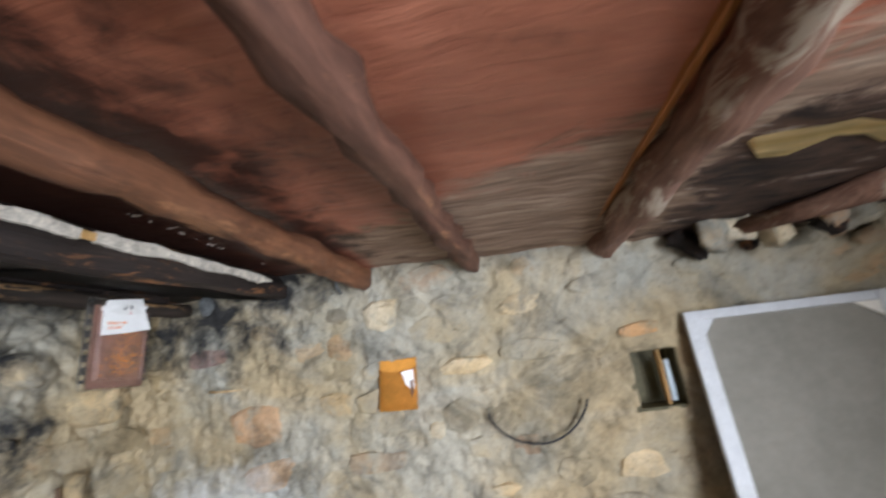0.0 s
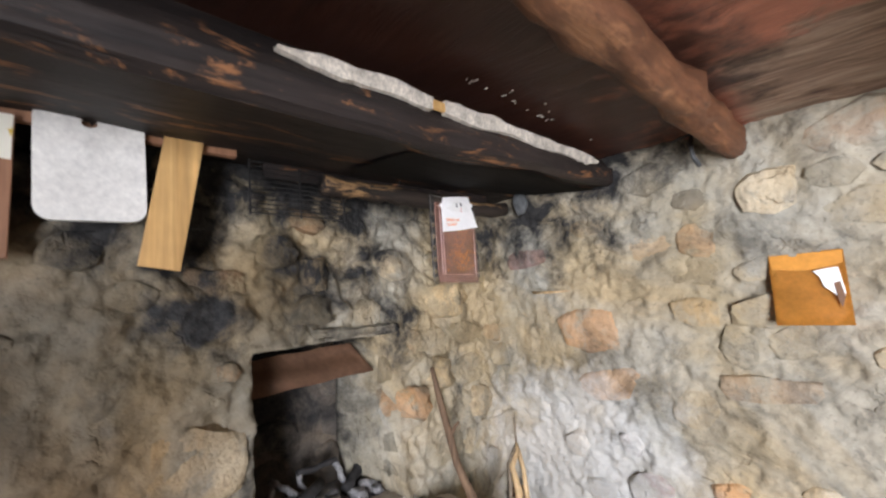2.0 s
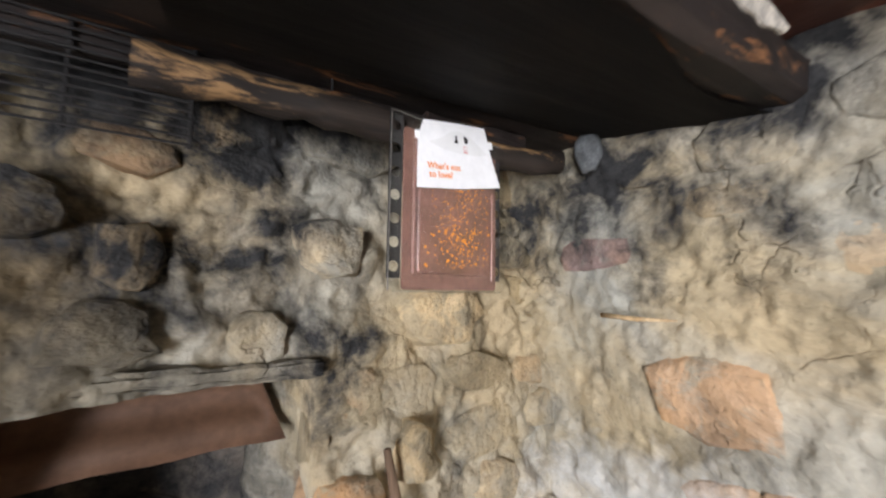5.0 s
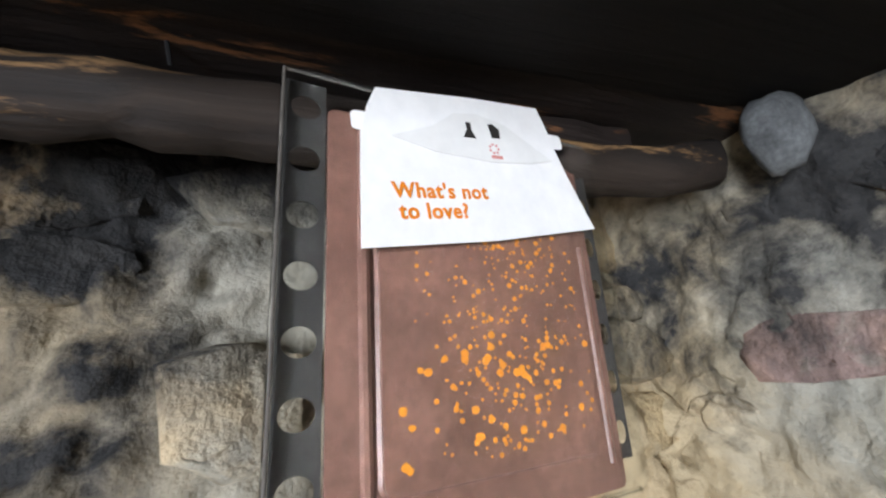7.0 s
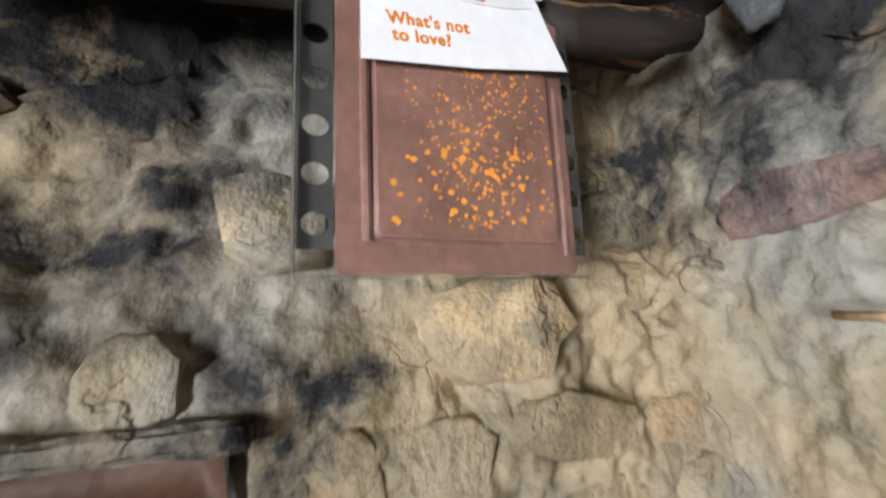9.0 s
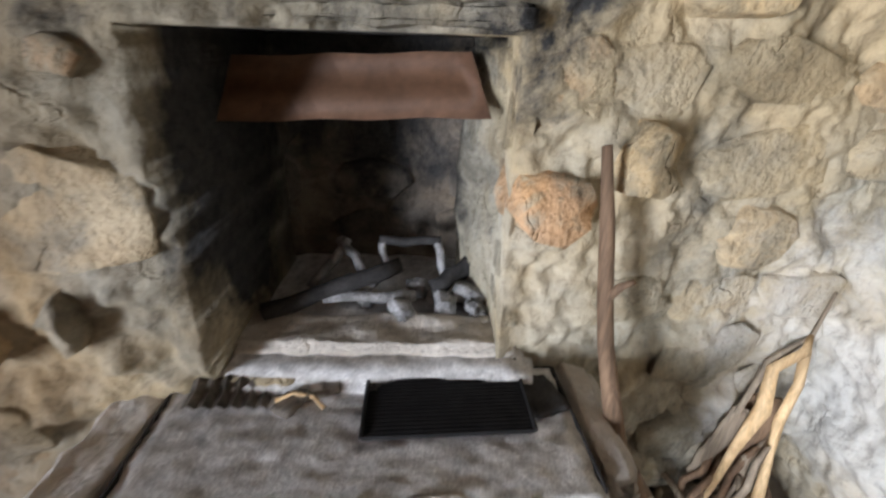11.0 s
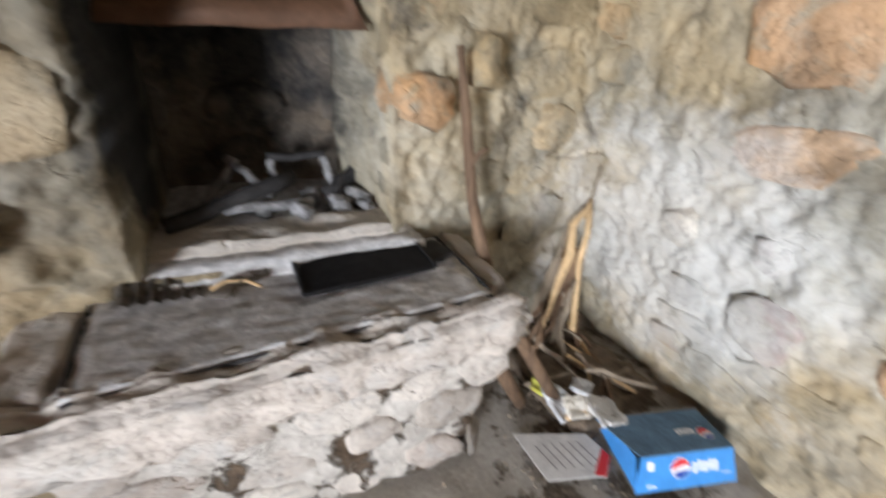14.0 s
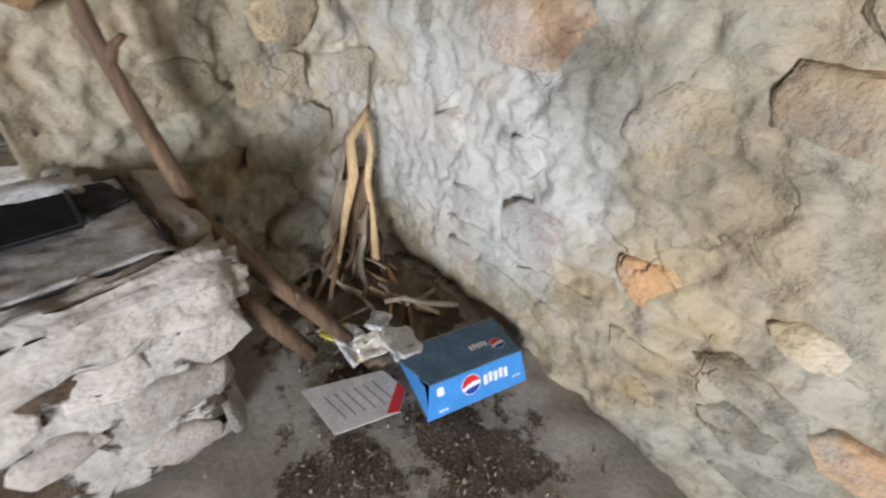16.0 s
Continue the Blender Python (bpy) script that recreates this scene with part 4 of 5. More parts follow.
# white card header folded over the top
bm = slab_bm([(-0.086, 0.188), (0.02, 0.192), (0.131, 0.203), (0.123, 0.226), (0.112, 0.258), (0.104, 0.286), (0.099, 0.310), (0.093, 0.330), (0.02, 0.327), (-0.062, 0.320), (-0.070, 0.303), (-0.077, 0.280), (-0.080, 0.252), (-0.083, 0.220)], 0.0202, 0.0210)
header = part("header_card", stretched(bm, 1.106, 1.0, -0.011), M_card, packet, "white folded header card")
header.matrix_basis = pose(0.024, 0.0175, 0, 0, 0, 6)
for x, y in ((-0.0745, 0.281), (0.108, 0.287)):
    on_header("tab", slab_bm(round_rect(x - 0.008, y, x + 0.008, y + 0.016, 0.004), 0.0192, 0.0200), M_card)
on_header("fold_flap", slab_bm([(-0.055, 0.278), (-0.02, 0.268), (0.03, 0.264), (0.07, 0.266), (0.096, 0.272), (0.075, 0.286), (0.050, 0.303), (0.022, 0.310), (0.0, 0.307), (-0.02, 0.292)], 0.0218, 0.0224), M_flap, "folded hang-tab flap")
on_header("hang_hole", slab_bm([(0.006, 0.285), (0.018, 0.285), (0.0145, 0.293), (0.015, 0.300), (0.010, 0.300), (0.0105, 0.293)], 0.0225, 0.0228), M_strip, "dark hang hole")
on_header("hang_hole", slab_bm([(0.034, 0.288), (0.042, 0.288), (0.043, 0.297), (0.037, 0.302), (0.032, 0.301)], 0.0225, 0.0228), M_strip, "dark hang hole")
bm = bmesh.new()
for k in range(7):
    a = 2 * math.pi * k / 7
    slab_bm(round_rect(0.034 + 0.0042 * math.cos(a) - 0.0011, 0.277 + 0.0042 * math.sin(a) - 0.0011, 0.034 + 0.0042 * math.cos(a) + 0.0011, 0.277 + 0.0042 * math.sin(a) + 0.0011, 0.0009, 2), 0.0225, 0.0228, bm)
slab_bm([(0.030, 0.2675), (0.041, 0.2675), (0.041, 0.2705), (0.030, 0.2705)], 0.0225, 0.0228, bm)
on_header("mark", bm, M_redink, "small faded red mark")


def lettering(name, text, size, m, material, parent, bold=0.0, spread=1.0):
    cu = bpy.data.curves.new(name, "FONT")
    cu.body, cu.size, cu.extrude, cu.offset, cu.space_character = text, size, 0.00012, bold, spread
    ob = bpy.data.objects.new(name, cu)
    scene.collection.objects.link(ob)
    me = bpy.data.meshes.new_from_object(ob.evaluated_get(bpy.context.evaluated_depsgraph_get()))
    bpy.data.objects.remove(ob)
    me.materials.clear()
    me.materials.append(material)
    out = new(name, me)
    out.parent = parent
    out.matrix_basis = m
    return out


lettering("lettering", "What's not", 0.0176, pose(-0.0770, 0.2268, 0.0217, 0, 0, 1.5), M_ink, header, 0.00045, 1.09)
lettering("lettering", "to love?", 0.0176, pose(-0.0740, 0.2100, 0.0217, 0, 0, 1.5), M_ink, header, 0.00045, 1.09)

# flaked paint on the brown panel
n = Nodes("flaked_white_paint")
sp = n.ramp(n.noise(45, 4, 0.6), (0.60, 0.0), (0.66, 1.0))
M_flaked = n.done(n.mix(sp, (0.72, 0.69, 0.58), (0.62, 0.42, 0.08)), 0.6)
part("paint_layer", slab_bm([(-0.1005, 0.085), (-0.06, 0.08), (-0.03, 0.078), (0.0, 0.092), (0.03, 0.09), (0.055, 0.068), (0.08, 0.05), (0.1005, 0.048), (0.1005, 0.139), (-0.1005, 0.139)], 0.0085, 0.0105), M_flaked, painted, "yellow-specked white paint").matrix_basis = Matrix(((0, 0, 1, 0), (1, 0, 0, 0), (0, 1, 0, 0), (0, 0, 0, 1)))

# ---- things on the north wall ----
M_kraft = plain("orange_kraft_paper", (0.66, 0.28, 0.05), 0.5, wear=0.18, scale=10, relief=0.15)
envelope = empty("envelope", pose(-0.575, north_y(-0.575, 1.24) - 0.035, 1.24, -9, 2, 0), "torn orange paper envelope stuck on the wall", "envelope")
bm = bmesh.new()
g = [[bm.verts.new((-0.086 + 0.172 * i / 6, 0.004 * math.sin(i * 1.1 + j), -0.108 + 0.216 * j / 6)) for j in range(7)] for i in range(7)]
for i in range(6):
    for j in range(6):
        bm.faces.new((g[i][j], g[i + 1][j], g[i + 1][j + 1], g[i][j + 1]))
bmesh.ops.solidify(bm, geom=list(bm.faces), thickness=0.003)
part("body", bm, M_kraft, envelope, smooth=True)
to_face = Matrix(((1, 0, 0, 0), (0, 0, -1, 0), (0, 1, 0, 0), (0, 0, 0, 1)))
part("flap", slab_bm([(-0.084, 0.104), (-0.08, 0.060), (-0.01, 0.052), (0.045, 0.058), (0.082, 0.068), (0.084, 0.104)], 0.006, 0.0075), M_kraft, envelope).matrix_basis = to_face
part("torn_patch", slab_bm([(0.014, 0.048), (0.045, 0.054), (0.070, 0.056), (0.074, 0.02), (0.078, -0.015), (0.070, -0.045), (0.055, -0.02), (0.034, 0.002), (0.028, 0.03)], 0.006, 0.0085), M_card, envelope, "torn white inner paper").matrix_basis = to_face
# Brown slab laid on the paper as the shade inside the tear.
part("torn_shadow_paper", slab_bm([(0.056, 0.01), (0.070, 0.015), (0.076, -0.03), (0.066, -0.06), (0.060, -0.035)], 0.0085, 0.010), M_rust, envelope, "brown slab painted as the shade in the tear").matrix_basis = to_face

M_olive = plain("olive_box", (0.10, 0.088, 0.045), 0.7, wear=0.35, scale=8, relief=0.3)
M_bluewhite = plain("pale_blue_plastic", (0.55, 0.64, 0.70), 0.4, wear=0.1)
niche = empty("wall_niche", pose(0.4725, 2.10, 1.1375), "small olive-dark recess in the stone wall", "niche", kind="structure")
part("back", box_bm(0.20, 0.02, 0.24, 0.002, 1, (0, 0.16, 0)), M_olive, niche)
for x in (-0.092, 0.092):
    part("side", box_bm(0.012, 0.15, 0.24, 0.002, 1, (x, 0.075, 0)), M_olive, niche)
for z in (-0.112, 0.112):
    part("shelf", box_bm(0.172, 0.15, 0.012, 0.002, 1, (0, 0.075, z)), M_olive, niche)
part("divider", box_bm(0.008, 0.05, 0.21, 0.002, 1, (0.03, 0.04, 0)), M_pine, niche, "thin bare wooden divider")
tagged(part("plastic_tube", tube_bm([(0.525, 2.135, 1.045), (0.525, 2.135, 1.20)], 0.012, 12), M_bluewhite, None, smooth=True), "pale blue plastic tube standing in the niche", "tube")

M_dusty = Nodes("dusty_panel")
dn = M_dusty.noise(4, 5, 0.6)
df = M_dusty.noise(30, 6, 0.65)
M_dusty.bump(df, 0.1, 0.003)
M_dusty = M_dusty.done(M_dusty.mix(0.4, M_dusty.ramp(dn, (0.3, (0.21, 0.20, 0.165)), (0.7, (0.29, 0.27, 0.23))), M_dusty.ramp(df, (0.3, (0.17, 0.157, 0.127)), (0.7, (0.255, 0.238, 0.204)))), 0.8)
framed = empty("framed_board", pose(0.93, 1.955, 0.90, -8, 1.5, -1), "white painted frame around a dusty grey board", "framed board")
part("board", box_bm(0.62, 0.012, 0.86, 0.001, 1, (0, 0.008, 0)), M_dusty, framed, "dusty grey board")
part("stile", box_bm(0.056, 0.03, 0.92, 0.004, 2, (-0.3145, 0, 0)), M_white, framed)
part("stile", box_bm(0.07, 0.03, 0.92, 0.004, 2, (0.31, 0, 0)), M_white, framed)
part("rail", box_bm(0.559, 0.028, 0.034, 0.004, 2, (-0.007, 0, 0.443)), M_white, framed)
part("rail", box_bm(0.559, 0.028, 0.06, 0.004, 2, (-0.007, 0, -0.43)), M_white, framed)
part("corner_piece", slab_bm([(-0.286, 0.425), (-0.245, 0.425), (-0.286, 0.37)], 0.0, 0.010), M_white, framed).matrix_basis = to_face
part("corner_piece", slab_bm([(0.274, 0.425), (0.20, 0.425), (0.274, 0.37)], 0.0, 0.010), M_cream, framed).matrix_basis = to_face

arc_pts = []
for k in range(15):
    a = radians(195 + 150 * k / 14)
    x = -0.005 + 0.205 * math.cos(a)
    z = 1.125 + 0.19 * math.sin(a) + 0.02 * (k / 14)
    arc_pts.append((x, north_y(x, z) - 0.045 - 0.006 * math.sin(k), z))
stick("hanging_cable", arc_pts, 0.0045, M_charcoal, "dark bent cable loop on the stone wall", "cable", wobble=0.1)
stick("straw", [(-1.541, 2.055, 1.316), (-1.44, 2.045, 1.309), (-1.349, 2.05, 1.307)], [0.006, 0.006, 0.002], M_twig, "yellow straw stuck in a wall joint", "straw", wobble=0.05)
hook = empty("iron_hook", pose(-0.775, 1.93, 1.72), "bent grey wire hook at the wall top", "hook")
part("shank", tube_bm([(0, 0.03, 0.05), (0.0, 0.0, 0.02), (0.003, -0.01, -0.03), (0.01, 0.02, -0.06)], 0.007, 8, 0.15, 2), M_rag, hook, smooth=True)
part("prong", tube_bm([(0.005, 0.0, 0.045), (-0.03, -0.01, 0.04), (-0.05, -0.01, 0.035)], 0.004, 6), M_rag, hook, smooth=True)

# ---- under the ceiling ----
M_foam = plain("white_filler", (0.62, 0.56, 0.47), 0.85, wear=0.5, scale=20, relief=0.35)
filler = empty("filler_strip", pose(-1.062, 1.28, 1.755), "uneven strip of white filler along the sooty beam", "filler")
for y0, y1 in ((0.70, 1.06), (1.10, 1.87)):
    bm = bmesh.new()
    rr_ = []
    for i in range(91):
        y = y0 + (y1 - y0) * i / 90
        end = min(1.0, (y - 0.69) * 9, (1.885 - y) * 9)
        up = (0.016 + 0.012 * noise.noise(Vector((y * 9, 0, 2))) + 0.004 * noise.noise(Vector((y * 38, 0, 2)))) * end
        down = (0.016 + 0.011 * noise.noise(Vector((y * 7, 5, 2))) + 0.004 * noise.noise(Vector((y * 31, 7, 2)))) * end
        out = 0.004 + 0.002 * noise.noise(Vector((y * 14, 3, 3)))
        rr_.append([bm.verts.new(q) for q in ((-0.012, y - 1.28, -down), (out * 0.6, y - 1.28, -down), (out, y - 1.28, 0.0), (out + 0.004, y - 1.28, up), (-0.012, y - 1.28, up + 0.004))])
    for r0, r1 in zip(rr_, rr_[1:]):
        for k in range(5):
            bm.faces.new((r0[k], r0[(k + 1) % 5], r1[(k + 1) % 5], r1[k]))
    bm.faces.new(rr_[0]); bm.faces.new(rr_[-1])
    bmesh.ops.recalc_face_normals(bm, faces=bm.faces)
    part("filler_band", bm, M_foam, filler)
part("bare_gap", box_bm(0.012, 0.05, 0.024, 0.003, 1, (-0.003, -0.20, 0.0)), M_pine, filler, "bare yellow wood in the gap")
rng = random.Random(8)
for i in range(16):
    y, x = rng.gauss(1.42, 0.16), -1.045 + abs(rng.gauss(0.0, 0.016))
    L = rng.uniform(0.004, 0.020)
    ob = part("splash", box_bm(L, rng.uniform(0.002, 0.006), 0.003, 0.0008, 1), M_foam, filler)
    ob.matrix_basis = pose(x + 1.062, y - 1.28, ceil_z(x, y) - 1.757, 0, 0, rng.uniform(-30, 60))
bm = bmesh.new()
lo_, hi_ = [], []
for i in range(21):
    y = 1.045 + 1.02 * i / 20
    for x_, row_ in ((-1.135 - 0.03 * math.sin(i * 0.5), lo_), (-1.52, hi_)):
        row_.append(bm.verts.new((x_, y + (0.05 if x_ < -1.4 else 0.0), 1.652 + 0.2 * (-1.10 - x_) + 0.035 * max(0.0, y - 1.0) + 0.004 * noise.noise(Vector((x_ * 4, y * 5, 1))))))
for k in range(20):
    bm.faces.new((lo_[k], lo_[k + 1], hi_[k + 1], hi_[k]))
bmesh.ops.solidify(bm, geom=list(bm.faces), thickness=0.014)
tagged(part("soffit_board", bm, timber("charred_board", (0.004, 0.004, 0.004), (0.022, 0.018, 0.016), 0.7, "y", rough=0.7, relief=0.6)), "charred board nailed under the wide beam", "board")
M_raw = timber("raw_yellow_wood", (0.55, 0.36, 0.12), (0.78, 0.62, 0.32), 0.7, "x", rough=0.7, relief=0.6)
bm = bmesh.new()
top_, bot_ = [], []
for i in range(13):
    x = 0.60 + 0.75 * i / 12
    top_.append((x, 1.225 + 0.01 * math.sin(i * 2.1) - 0.02 * (i % 2)))
    bot_.append((x, 1.30 + 0.03 * math.sin(i * 1.3) + 0.018 * (i % 3) - 0.05 * (i == 0)))
va = [bm.verts.new((x, y, ceil_z(x, y) - 0.016)) for x, y in top_]
vb = [bm.verts.new((x, y, ceil_z(x, y) - 0.012)) for x, y in bot_]
for k in range(12):
    bm.faces.new((va[k], va[k + 1], vb[k + 1], vb[k]))
bmesh.ops.solidify(bm, geom=list(bm.faces), thickness=0.01)
tagged(part("torn_wood_patch", bm, M_raw), "torn raw yellow wood showing in the ceiling", "torn wood")
batten_ = tagged(part("ceiling_batten", box_bm(0.018, 2.9, 0.03, 0.003, 1), timber("orange_batten", (0.30, 0.11, 0.03), (0.48, 0.20, 0.06), 0.7, "y", rough=0.5)), "thin orange-stained batten beside the log beam", "batten")
batten_.matrix_world = look((0.43, 0.56, 1.735), (0.305, 2.02, 1.715)) @ pose(0, 0, 0, -90, 0, 0)
rng = random.Random(31)
for i in range(16):
    s = rng.uniform(0.04, 0.10)
    x = 0.66 + 0.62 * rng.random()
    y = 1.86 + 0.16 * rng.random() - 0.3 * max(0, x - 0.85)
    ob = tagged(part("rubble_chunk", lumpy_box(s * 1.5, s, s * 0.7, (0, 0, 0), 3, 0.014, 25, 0.01), (M_orange_stone, M_stone, M_pale_stone, M_black_wood)[i % 4], None, smooth=True), "broken stone wedged under the rotten ceiling edge", "rubble", "rubble at the wall top")
    ob.matrix_world = pose(x, y, ceil_z(x, y) - 0.035, 20 * i, 13 * i, 50 * i)
stick("rotten_branch", [(0.80, 1.86, 1.62), (0.98, 1.66, 1.615), (1.15, 1.48, 1.62), (1.4, 1.25, 1.62)], [0.03, 0.045, 0.055, 0.06], M_log_grey, "rotten grey branch under the ceiling edge", "branch", wobble=0.3)

# ---- the corner by the bench ----
leaning = empty("long_branch", pose(-1.46, 1.875, 0.0), "long brown branch leaning in the corner", "branch", "branches in the corner")
leaning_inv = Matrix.Translation((1.46, -1.875, 0.0))
for name_, pts_, rr_ in (("limb", [(-1.665, 1.505, 1.06), (-1.66, 1.53, 0.93), (-1.64, 1.545, 0.80), (-1.635, 1.565, 0.70), (-1.565, 1.60, 0.51), (-1.525, 1.715, 0.30), (-1.46, 1.875, 0.03)], [0.007, 0.011, 0.014, 0.015, 0.019, 0.021, 0.018]),
                         ("stub", [(-1.64, 1.545, 0.80), (-1.625, 1.56, 0.835), (-1.615, 1.575, 0.85)], [0.010, 0.008, 0.005]),
                         ("stub", [(-1.565, 1.60, 0.51), (-1.545, 1.59, 0.55)], [0.010, 0.006]),
                         ("stub", [(-1.51, 1.75, 0.24), (-1.49, 1.74, 0.28), (-1.485, 1.735, 0.30)], [0.011, 0.008, 0.005])):
    bm = tube_bm(pts_, rr_, 12, 0.28, 3)
    bm.transform(leaning_inv)
    part(name_, bm, M_bark, leaning, smooth=True)
stick("short_branch", [(-1.585, 1.62, 0.30), (-1.55, 1.69, 0.15), (-1.515, 1.76, 0.02)], [0.022, 0.024, 0.022], M_bark, "thick short branch leaning on the bench", "branch", "branches in the corner", 10, 0.2, 5)
forked = empty("forked_branch", pose(0, 0, 0), "pale peeled forked branch propped in the corner", "branch", "branches in the corner")
part("limb", tube_bm([(-1.832, 2.165, 0.575), (-1.80, 2.135, 0.555), (-1.815, 2.09, 0.49), (-1.775, 2.075, 0.39), (-1.755, 2.03, 0.27), (-1.71, 1.97, 0.12)], [0.008, 0.011, 0.013, 0.016, 0.013, 0.006], 9, 0.3, 7), M_twig, forked, smooth=True)
part("limb", tube_bm([(-1.80, 2.135, 0.555), (-1.79, 2.15, 0.46), (-1.765, 2.12, 0.36), (-1.755, 2.135, 0.24), (-1.70, 2.11, 0.08)], [0.009, 0.011, 0.013, 0.012, 0.012], 9, 0.3, 8), M_twig, forked, smooth=True)
part("limb", tube_bm([(-1.835, 2.175, 0.70), (-1.832, 2.168, 0.575), (-1.825, 2.09, 0.50), (-1.79, 2.03, 0.36)], [0.003, 0.006, 0.010, 0.006], 9, 0.3, 9), M_greytwig, forked, smooth=True)
tagged(part("bark_slab", lumpy_box(0.022, 0.10, 0.36, (0, 0, 0.18), 10, 0.012, 20, 0.008, 0.25), M_bark, None, smooth=True), "torn slab of brown bark standing in the corner", "bark").matrix_world = pose(-1.80, 2.07, 0.03, -10, -6, -12)
tagged(part("bark_slab", lumpy_box(0.016, 0.055, 0.26, (0, 0, 0.13), 8, 0.010, 22, 0.006, 0.2), M_greytwig, None, smooth=True), "pale strip of bark standing in the corner", "bark").matrix_world = pose(-1.79, 1.98, 0.12, -16, -4, -8)
rng = random.Random(77)
for i in range(10):
    x0, y0 = -1.80 + rng.uniform(0, 0.10), 2.06 + rng.uniform(-0.10, 0.10)
    L = rng.uniform(0.12, 0.32)
    a = (x0 - 0.03, y0 + 0.05, L)
    b = (x0 + rng.uniform(0.03, 0.12), y0 - rng.uniform(0.0, 0.16), 0.02)
    stick("twig", line(a, b, 5, 0, 0.012, i), [0.006, 0.009, 0.010, 0.010, 0.009, 0.007], (M_greytwig, M_bark, M_bark)[i % 3], "thin dry twig standing in the corner heap", "twig", "twigs in the corner", 7, 0.2, i)
for i in range(22):
    x0, y0 = -1.62 + rng.uniform(-0.12, 0.22), 2.02 + rng.uniform(-0.16, 0.14)
    ang, L = rng.uniform(0, math.pi), rng.uniform(0.10, 0.26)
    d = Vector((math.cos(ang), math.sin(ang), 0)) * L / 2
    z = rng.uniform(0.015, 0.07)
    c = Vector((x0, y0, z))
    stick("twig", line(c - d + Vector((0, 0, rng.uniform(0, 0.03))), c + d, 4, 0, 0.012, 60 + i), rng.uniform(0.005, 0.011), (M_greytwig, M_bark, M_twig, M_greytwig)[i % 4], "dry twig lying in the corner heap", "twig", "twigs in the corner", 6, 0.2, i)
tagged(part("litter_mound", lumpy_box(0.50, 0.40, 0.06, (0, 0, 0), 12, 0.03, 16, 0.02), M_gap, None, smooth=True), "mound of dark earth and litter in the corner", "litter").matrix_world = pose(-1.60, 2.03, 0.0, 0, 0, 10)

# drinks carton
M_blue = plain("blue_carton", (0.05, 0.29, 0.70), 0.4, wear=0.15, scale=12, relief=0.08)
M_blue_in = plain("bare_carton_inside", (0.20, 0.17, 0.14), 0.8, wear=0.2, scale=12)
M_lred = plain("red_print", (0.70, 0.03, 0.04), 0.45, wear=0.1)
M_lwhite = plain("white_print", (0.85, 0.86, 0.88), 0.45, wear=0.08)
M_ldark = plain("deep_blue_print", (0.01, 0.06, 0.35), 0.45, wear=0.1)
carton = empty("drinks_carton", pose(-1.104, 2.052, 0.012, 0, 0, 76), "dusty blue cardboard drinks carton lying on the floor", "carton")
# local x runs along the carton, y into it, z up; the front leans back
LEN, HGT, DEP, LB = 0.325, 0.098, 0.155, 0.045
front = part("front_panel", slab_bm([(-LEN / 2, 0), (LEN / 2, 0), (LEN / 2 - 0.012, HGT), (-LEN / 2 + 0.02, HGT)], -0.0015, 0.0015), M_blue, carton)
fm = Matrix(((1, 0, 0, 0), (0, LB / HGT, -0.9, 0), (0, 0.9, LB / HGT, 0), (0, 0, 0, 1)))
front.matrix_basis = fm
topm = Matrix(((1, 0, 0, 0), (0, 0.985, 0.17, LB), (0, -0.17, 0.985, HGT * 0.92), (0, 0, 0, 1)))
top_panel = part("top_panel", slab_bm([(-LEN / 2 + 0.02, 0), (LEN / 2 - 0.012, 0), (LEN / 2 - 0.005, DEP), (-LEN / 2 - 0.03, DEP)], -0.0015, 0.0015), plain("dusty_blue_carton", (0.11, 0.21, 0.32), 0.7, wear=0.4, scale=18, relief=0.2), carton, "dust-dulled blue top")
top_panel.matrix_basis = topm
part("back_panel", box_bm(LEN, 0.003, 0.066, 0, 1, (0, LB + DEP, 0.034)), M_blue_in, carton)
part("bottom_panel", box_bm(LEN, LB + DEP, 0.003, 0, 1, (0, (LB + DEP) / 2, 0.002)), M_blue_in, carton)
part("end_flap", slab_bm([(0.0, 0.0), (LB, HGT * 0.9), (LB + DEP, 0.06), (LB + DEP, 0.003)], -0.0015, 0.0015), M_blue, carton, "buckled blue end flap").matrix_basis = Matrix(((0, 0, 1, -LEN / 2 + 0.006), (1, 0, 0, 0.004), (0, 1, 0, 0), (0, 0, 0, 1)))
part("end_flap", slab_bm([(0.0, 0.0), (LB, HGT * 0.9), (LB + DEP, 0.06), (LB + DEP, 0.003)], -0.0015, 0.0015), M_blue, carton).matrix_basis = Matrix(((0, 0, 1, LEN / 2 - 0.01), (1, 0, 0, 0.004), (0, 1, 0, 0), (0, 0, 0, 1)))


def emblem(panel, cx, cy, r, z):
    disc = [(cx + r * math.cos(2 * math.pi * k / 24), cy + r * math.sin(2 * math.pi * k / 24)) for k in range(24)]
    part("emblem", slab_bm(disc, z, z + 0.0004), M_lwhite, panel, "round emblem")
    top = [(cx + r * 0.93 * math.cos(radians(a)), cy + r * 0.93 * math.sin(radians(a))) for a in range(10, 196, 15)] + [(cx - 0.3 * r, cy + 0.10 * r), (cx + 0.4 * r, cy + 0.28 * r)]
    part("emblem_red", slab_bm(top, z + 0.0004, z + 0.0008), M_lred, panel)
    low = [(cx + r * 0.93 * math.cos(radians(a)), cy + r * 0.93 * math.sin(radians(a))) for a in range(215, 352, 15)] + [(cx + 0.3 * r, cy - 0.25 * r), (cx - 0.3 * r, cy - 0.3 * r)]
    part("emblem_blue", slab_bm(low, z + 0.0004, z + 0.0008), M_ldark, panel)


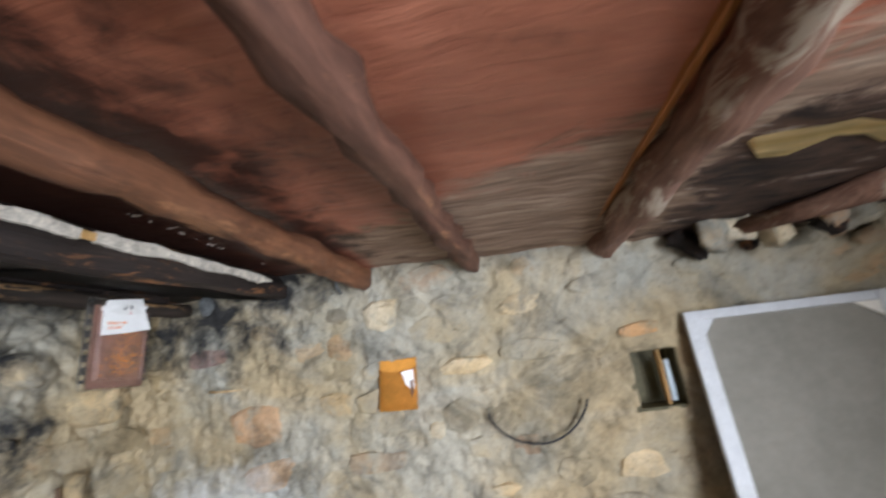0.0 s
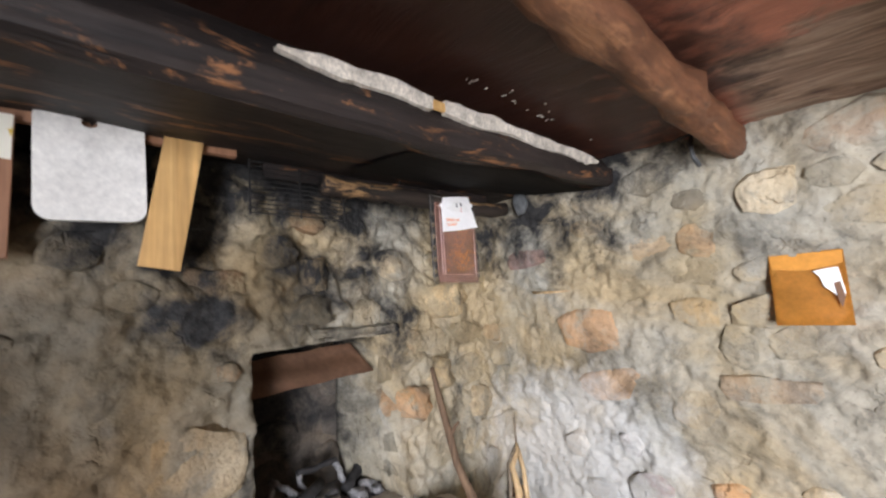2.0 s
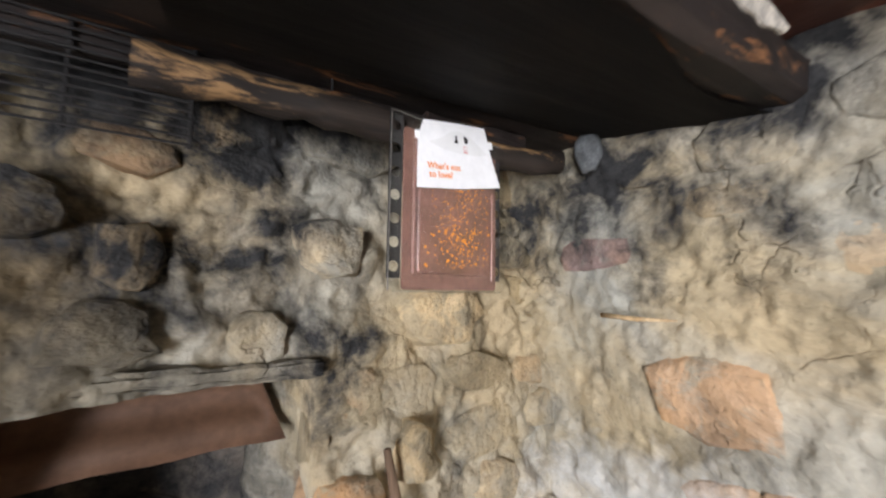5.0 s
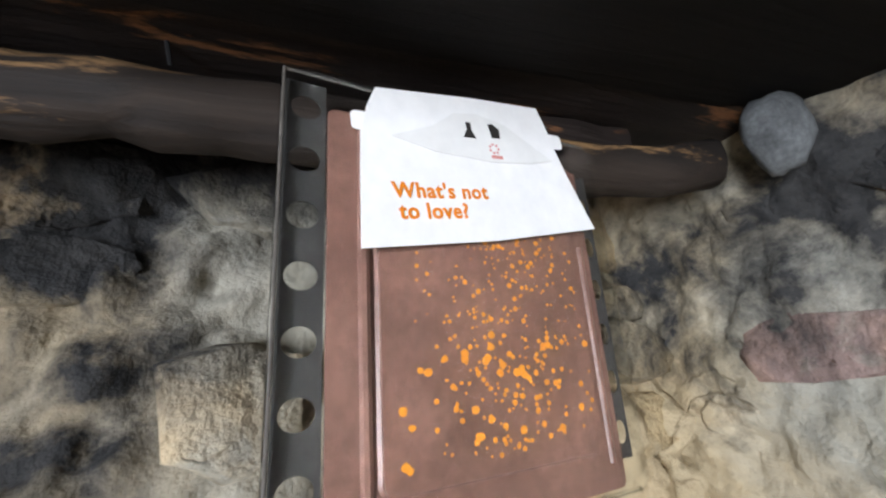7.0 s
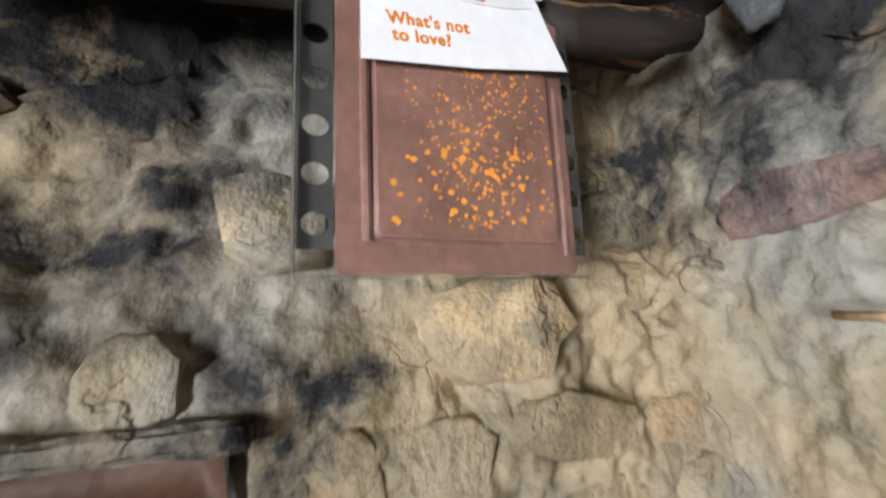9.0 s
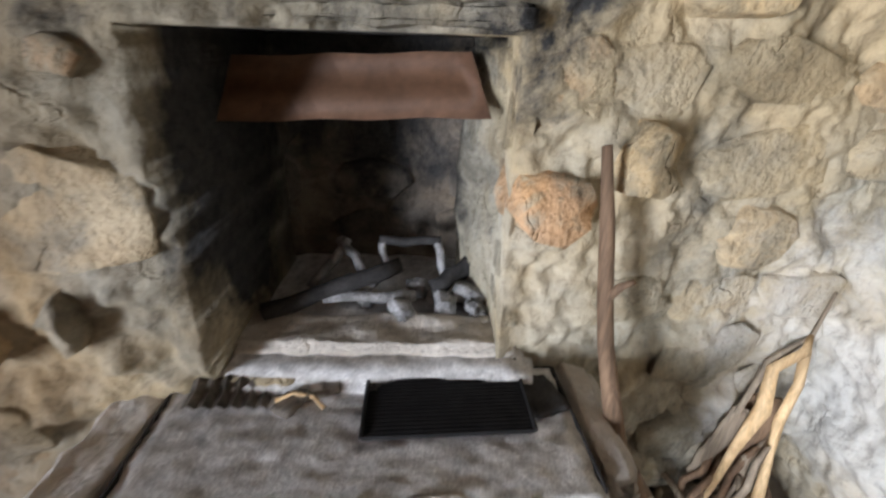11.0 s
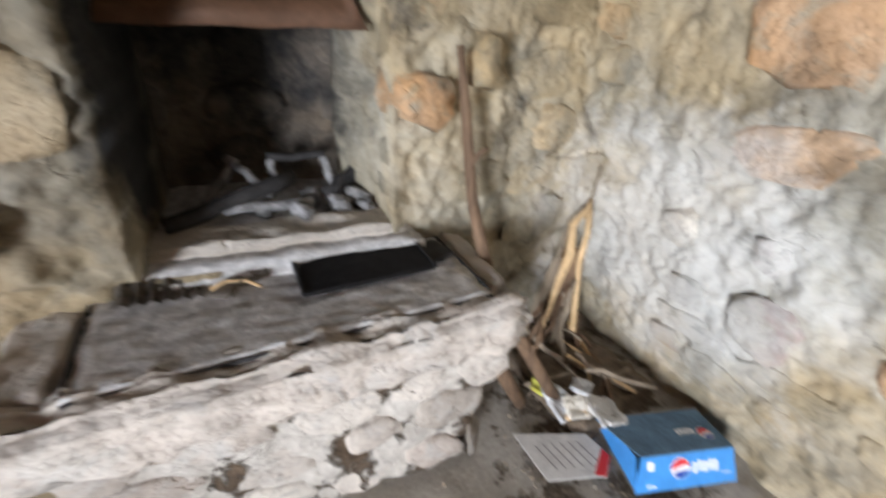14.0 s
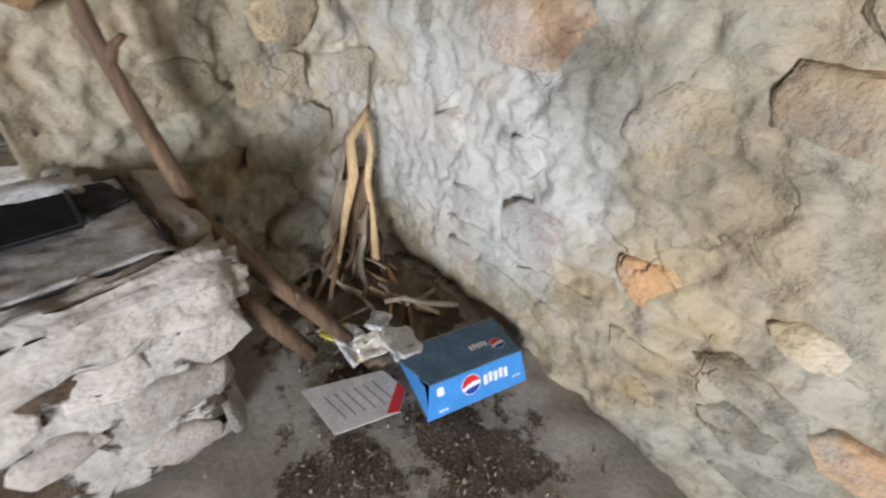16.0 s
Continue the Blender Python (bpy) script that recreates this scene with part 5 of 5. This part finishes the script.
def bars(panel, x, y, w, h, count, z):
    for k in range(count):
        x0 = x + w * k / count
        part("print_bar", slab_bm(round_rect(x0, y + 0.1 * h * (k % 2), x0 + 0.72 * w / count, y + h - 0.12 * h * ((k + 1) % 2), 0.15 * w / count, 3), z, z + 0.0004), M_lwhite, panel, "white printed bar")


emblem(front, -0.022, 0.058, 0.030, 0.002)
bars(front, 0.018, 0.040, 0.085, 0.034, 5, 0.002)
bars(front, -0.125, 0.012, 0.03, 0.008, 3, 0.002)
bars(front, 0.115, 0.028, 0.03, 0.006, 3, 0.002)
emblem(top_panel, 0.105, 0.055, 0.022, 0.002)
bars(top_panel, 0.02, 0.06, 0.06, 0.022, 5, 0.002)
part("print_bar", slab_bm(round_rect(-0.125, 0.06, -0.105, 0.085, 0.004, 3), 0.002, 0.0024), M_lwhite, front)

# flattened printed card
M_print = plain("grubby_white_card", (0.66, 0.65, 0.63), 0.7, wear=0.2, scale=14, relief=0.3)
flat = empty("flattened_card", pose(-1.31, 1.79, 0.014, 3, -4, 0), "grubby white printed card with a red edge", "card")
part("sheet", slab_bm([(-0.12, -0.105), (0.05, -0.10), (0.105, 0.06), (0.06, 0.115), (-0.03, 0.10)], 0, 0.003), M_print, flat)
part("red_edge", slab_bm([(0.088, 0.03), (0.105, 0.058), (0.06, 0.114), (0.030, 0.108)], 0.003, 0.0036), M_lred, flat, "red printed edge")
M_grey_ink = plain("grey_ink", (0.25, 0.24, 0.24), 0.7, wear=0.2)
for k in range(6):
    y = -0.07 + 0.025 * k
    part("print_bar", slab_bm([(-0.06 + 0.008 * k, y), (0.03 + 0.008 * k, y + 0.012), (0.03 + 0.008 * k, y + 0.016), (-0.06 + 0.008 * k, y + 0.004)], 0.003, 0.0034), M_grey_ink, flat, "grey unreadable print")
M_wrap = plain("crumpled_wrapper", (0.62, 0.63, 0.64), 0.3, wear=0.3, scale=30, relief=0.8)
M_wrap_y = plain("yellow_wrapper", (0.62, 0.60, 0.12), 0.35, wear=0.3, scale=30, relief=0.8)
for i, (x, y, z, s, m) in enumerate(((-1.44, 1.86, 0.06, 0.085, M_wrap), (-1.50, 1.84, 0.07, 0.06, M_wrap_y), (-1.40, 1.90, 0.07, 0.07, M_cream), (-1.46, 1.96, 0.08, 0.06, M_wrap), (-1.36, 1.97, 0.07, 0.09, M_print))):
    tagged(part("crumpled_wrapper", lumpy_box(s * 1.5, s, 0.014, (0, 0, 0), 6, 0.012, 28, 0.004), m, None), "crumpled light plastic wrapper among the twigs", "wrapper", "wrappers in the corner").matrix_world = pose(x, y, z, 12 * (i % 3) - 8, 10, 41 * i)

# red and white box side and can beside the bench
stand = empty("cardboard_strip", pose(-1.36, 0.43, 0.005, 0, 0, 0), "long white and red cardboard strip leaning on the wall", "cardboard")
strip_dir = Vector((-0.13, 0.36, 0)).normalized()
side_dir = Vector((-0.55, -0.2, 0.81)).normalized()
sx = Matrix((strip_dir, side_dir, strip_dir.cross(side_dir))).transposed().to_4x4()
p1 = part("white_band", slab_bm([(-0.19, 0.035), (0.16, 0.03), (0.20, 0.085), (-0.19, 0.095)], 0, 0.003), M_print, stand)
p1.matrix_basis = sx
p2 = part("red_band", slab_bm([(-0.19, 0.0), (0.12, 0.0), (0.16, 0.0299), (-0.19, 0.0349)], 0, 0.003), plain("faded_red_card", (0.50, 0.13, 0.13), 0.6, wear=0.2), stand, "faded red band")
p2.matrix_basis = sx
can = empty("drink_can", pose(-1.40, -0.03, 0.036, 90, 0, 65), "crushed blue drink can lying on the floor", "can")
part("body", tube_bm([(0, 0, -0.055), (0, 0, -0.05), (0, 0, 0), (0.004, 0, 0.03), (0, 0, 0.05), (0, 0, 0.058)], [0.026, 0.033, 0.033, 0.03, 0.033, 0.026], 20, 0.06), M_blue, can, smooth=True)
part("lid", tube_bm([(0, 0, 0.058), (0, 0, 0.0605)], 0.025, 20), M_wrap, can, "silver can lid")
tagged(part("floor_stone", lumpy_box(0.07, 0.06, 0.09, (0, 0, 0), 5, 0.016, 22, 0.02), M_gap, None, smooth=True), "brown stone lying against the wall foot", "stone").matrix_world = pose(-1.50, 0.26, 0.03)

# crumbs and chaff on the floor
rng = random.Random(99)
bm = bmesh.new()
for i in range(900):
    cx, cy, sp = rng.choice(((-1.05, 1.95, 0.16), (-0.95, 1.75, 0.12), (-1.15, 1.65, 0.12), (-0.75, 2.0, 0.14), (-1.45, 1.9, 0.14), (-1.4, 0.55, 0.12)))
    x, y = rng.gauss(cx, sp), rng.gauss(cy, sp)
    if x < -1.82 or y > 2.2 or (y < 1.62 and x < -1.37):
        continue
    r = rng.uniform(0.0012, 0.005)
    m = Matrix.Translation((x, y, 0.4 * rough((x, y, 3)) - 0.003)) @ Euler((rng.uniform(0, 3), rng.uniform(0, 3), rng.uniform(0, 3))).to_matrix().to_4x4() @ Matrix.Diagonal((r * rng.uniform(1, 3), r, r * 0.7, 1))
    bmesh.ops.create_icosphere(bm, subdivisions=1, radius=1, matrix=m)
tagged(part("floor_crumbs", bm, M_greytwig), "scattered chips, chaff and crumbs on the floor", "debris", kind="stuff")
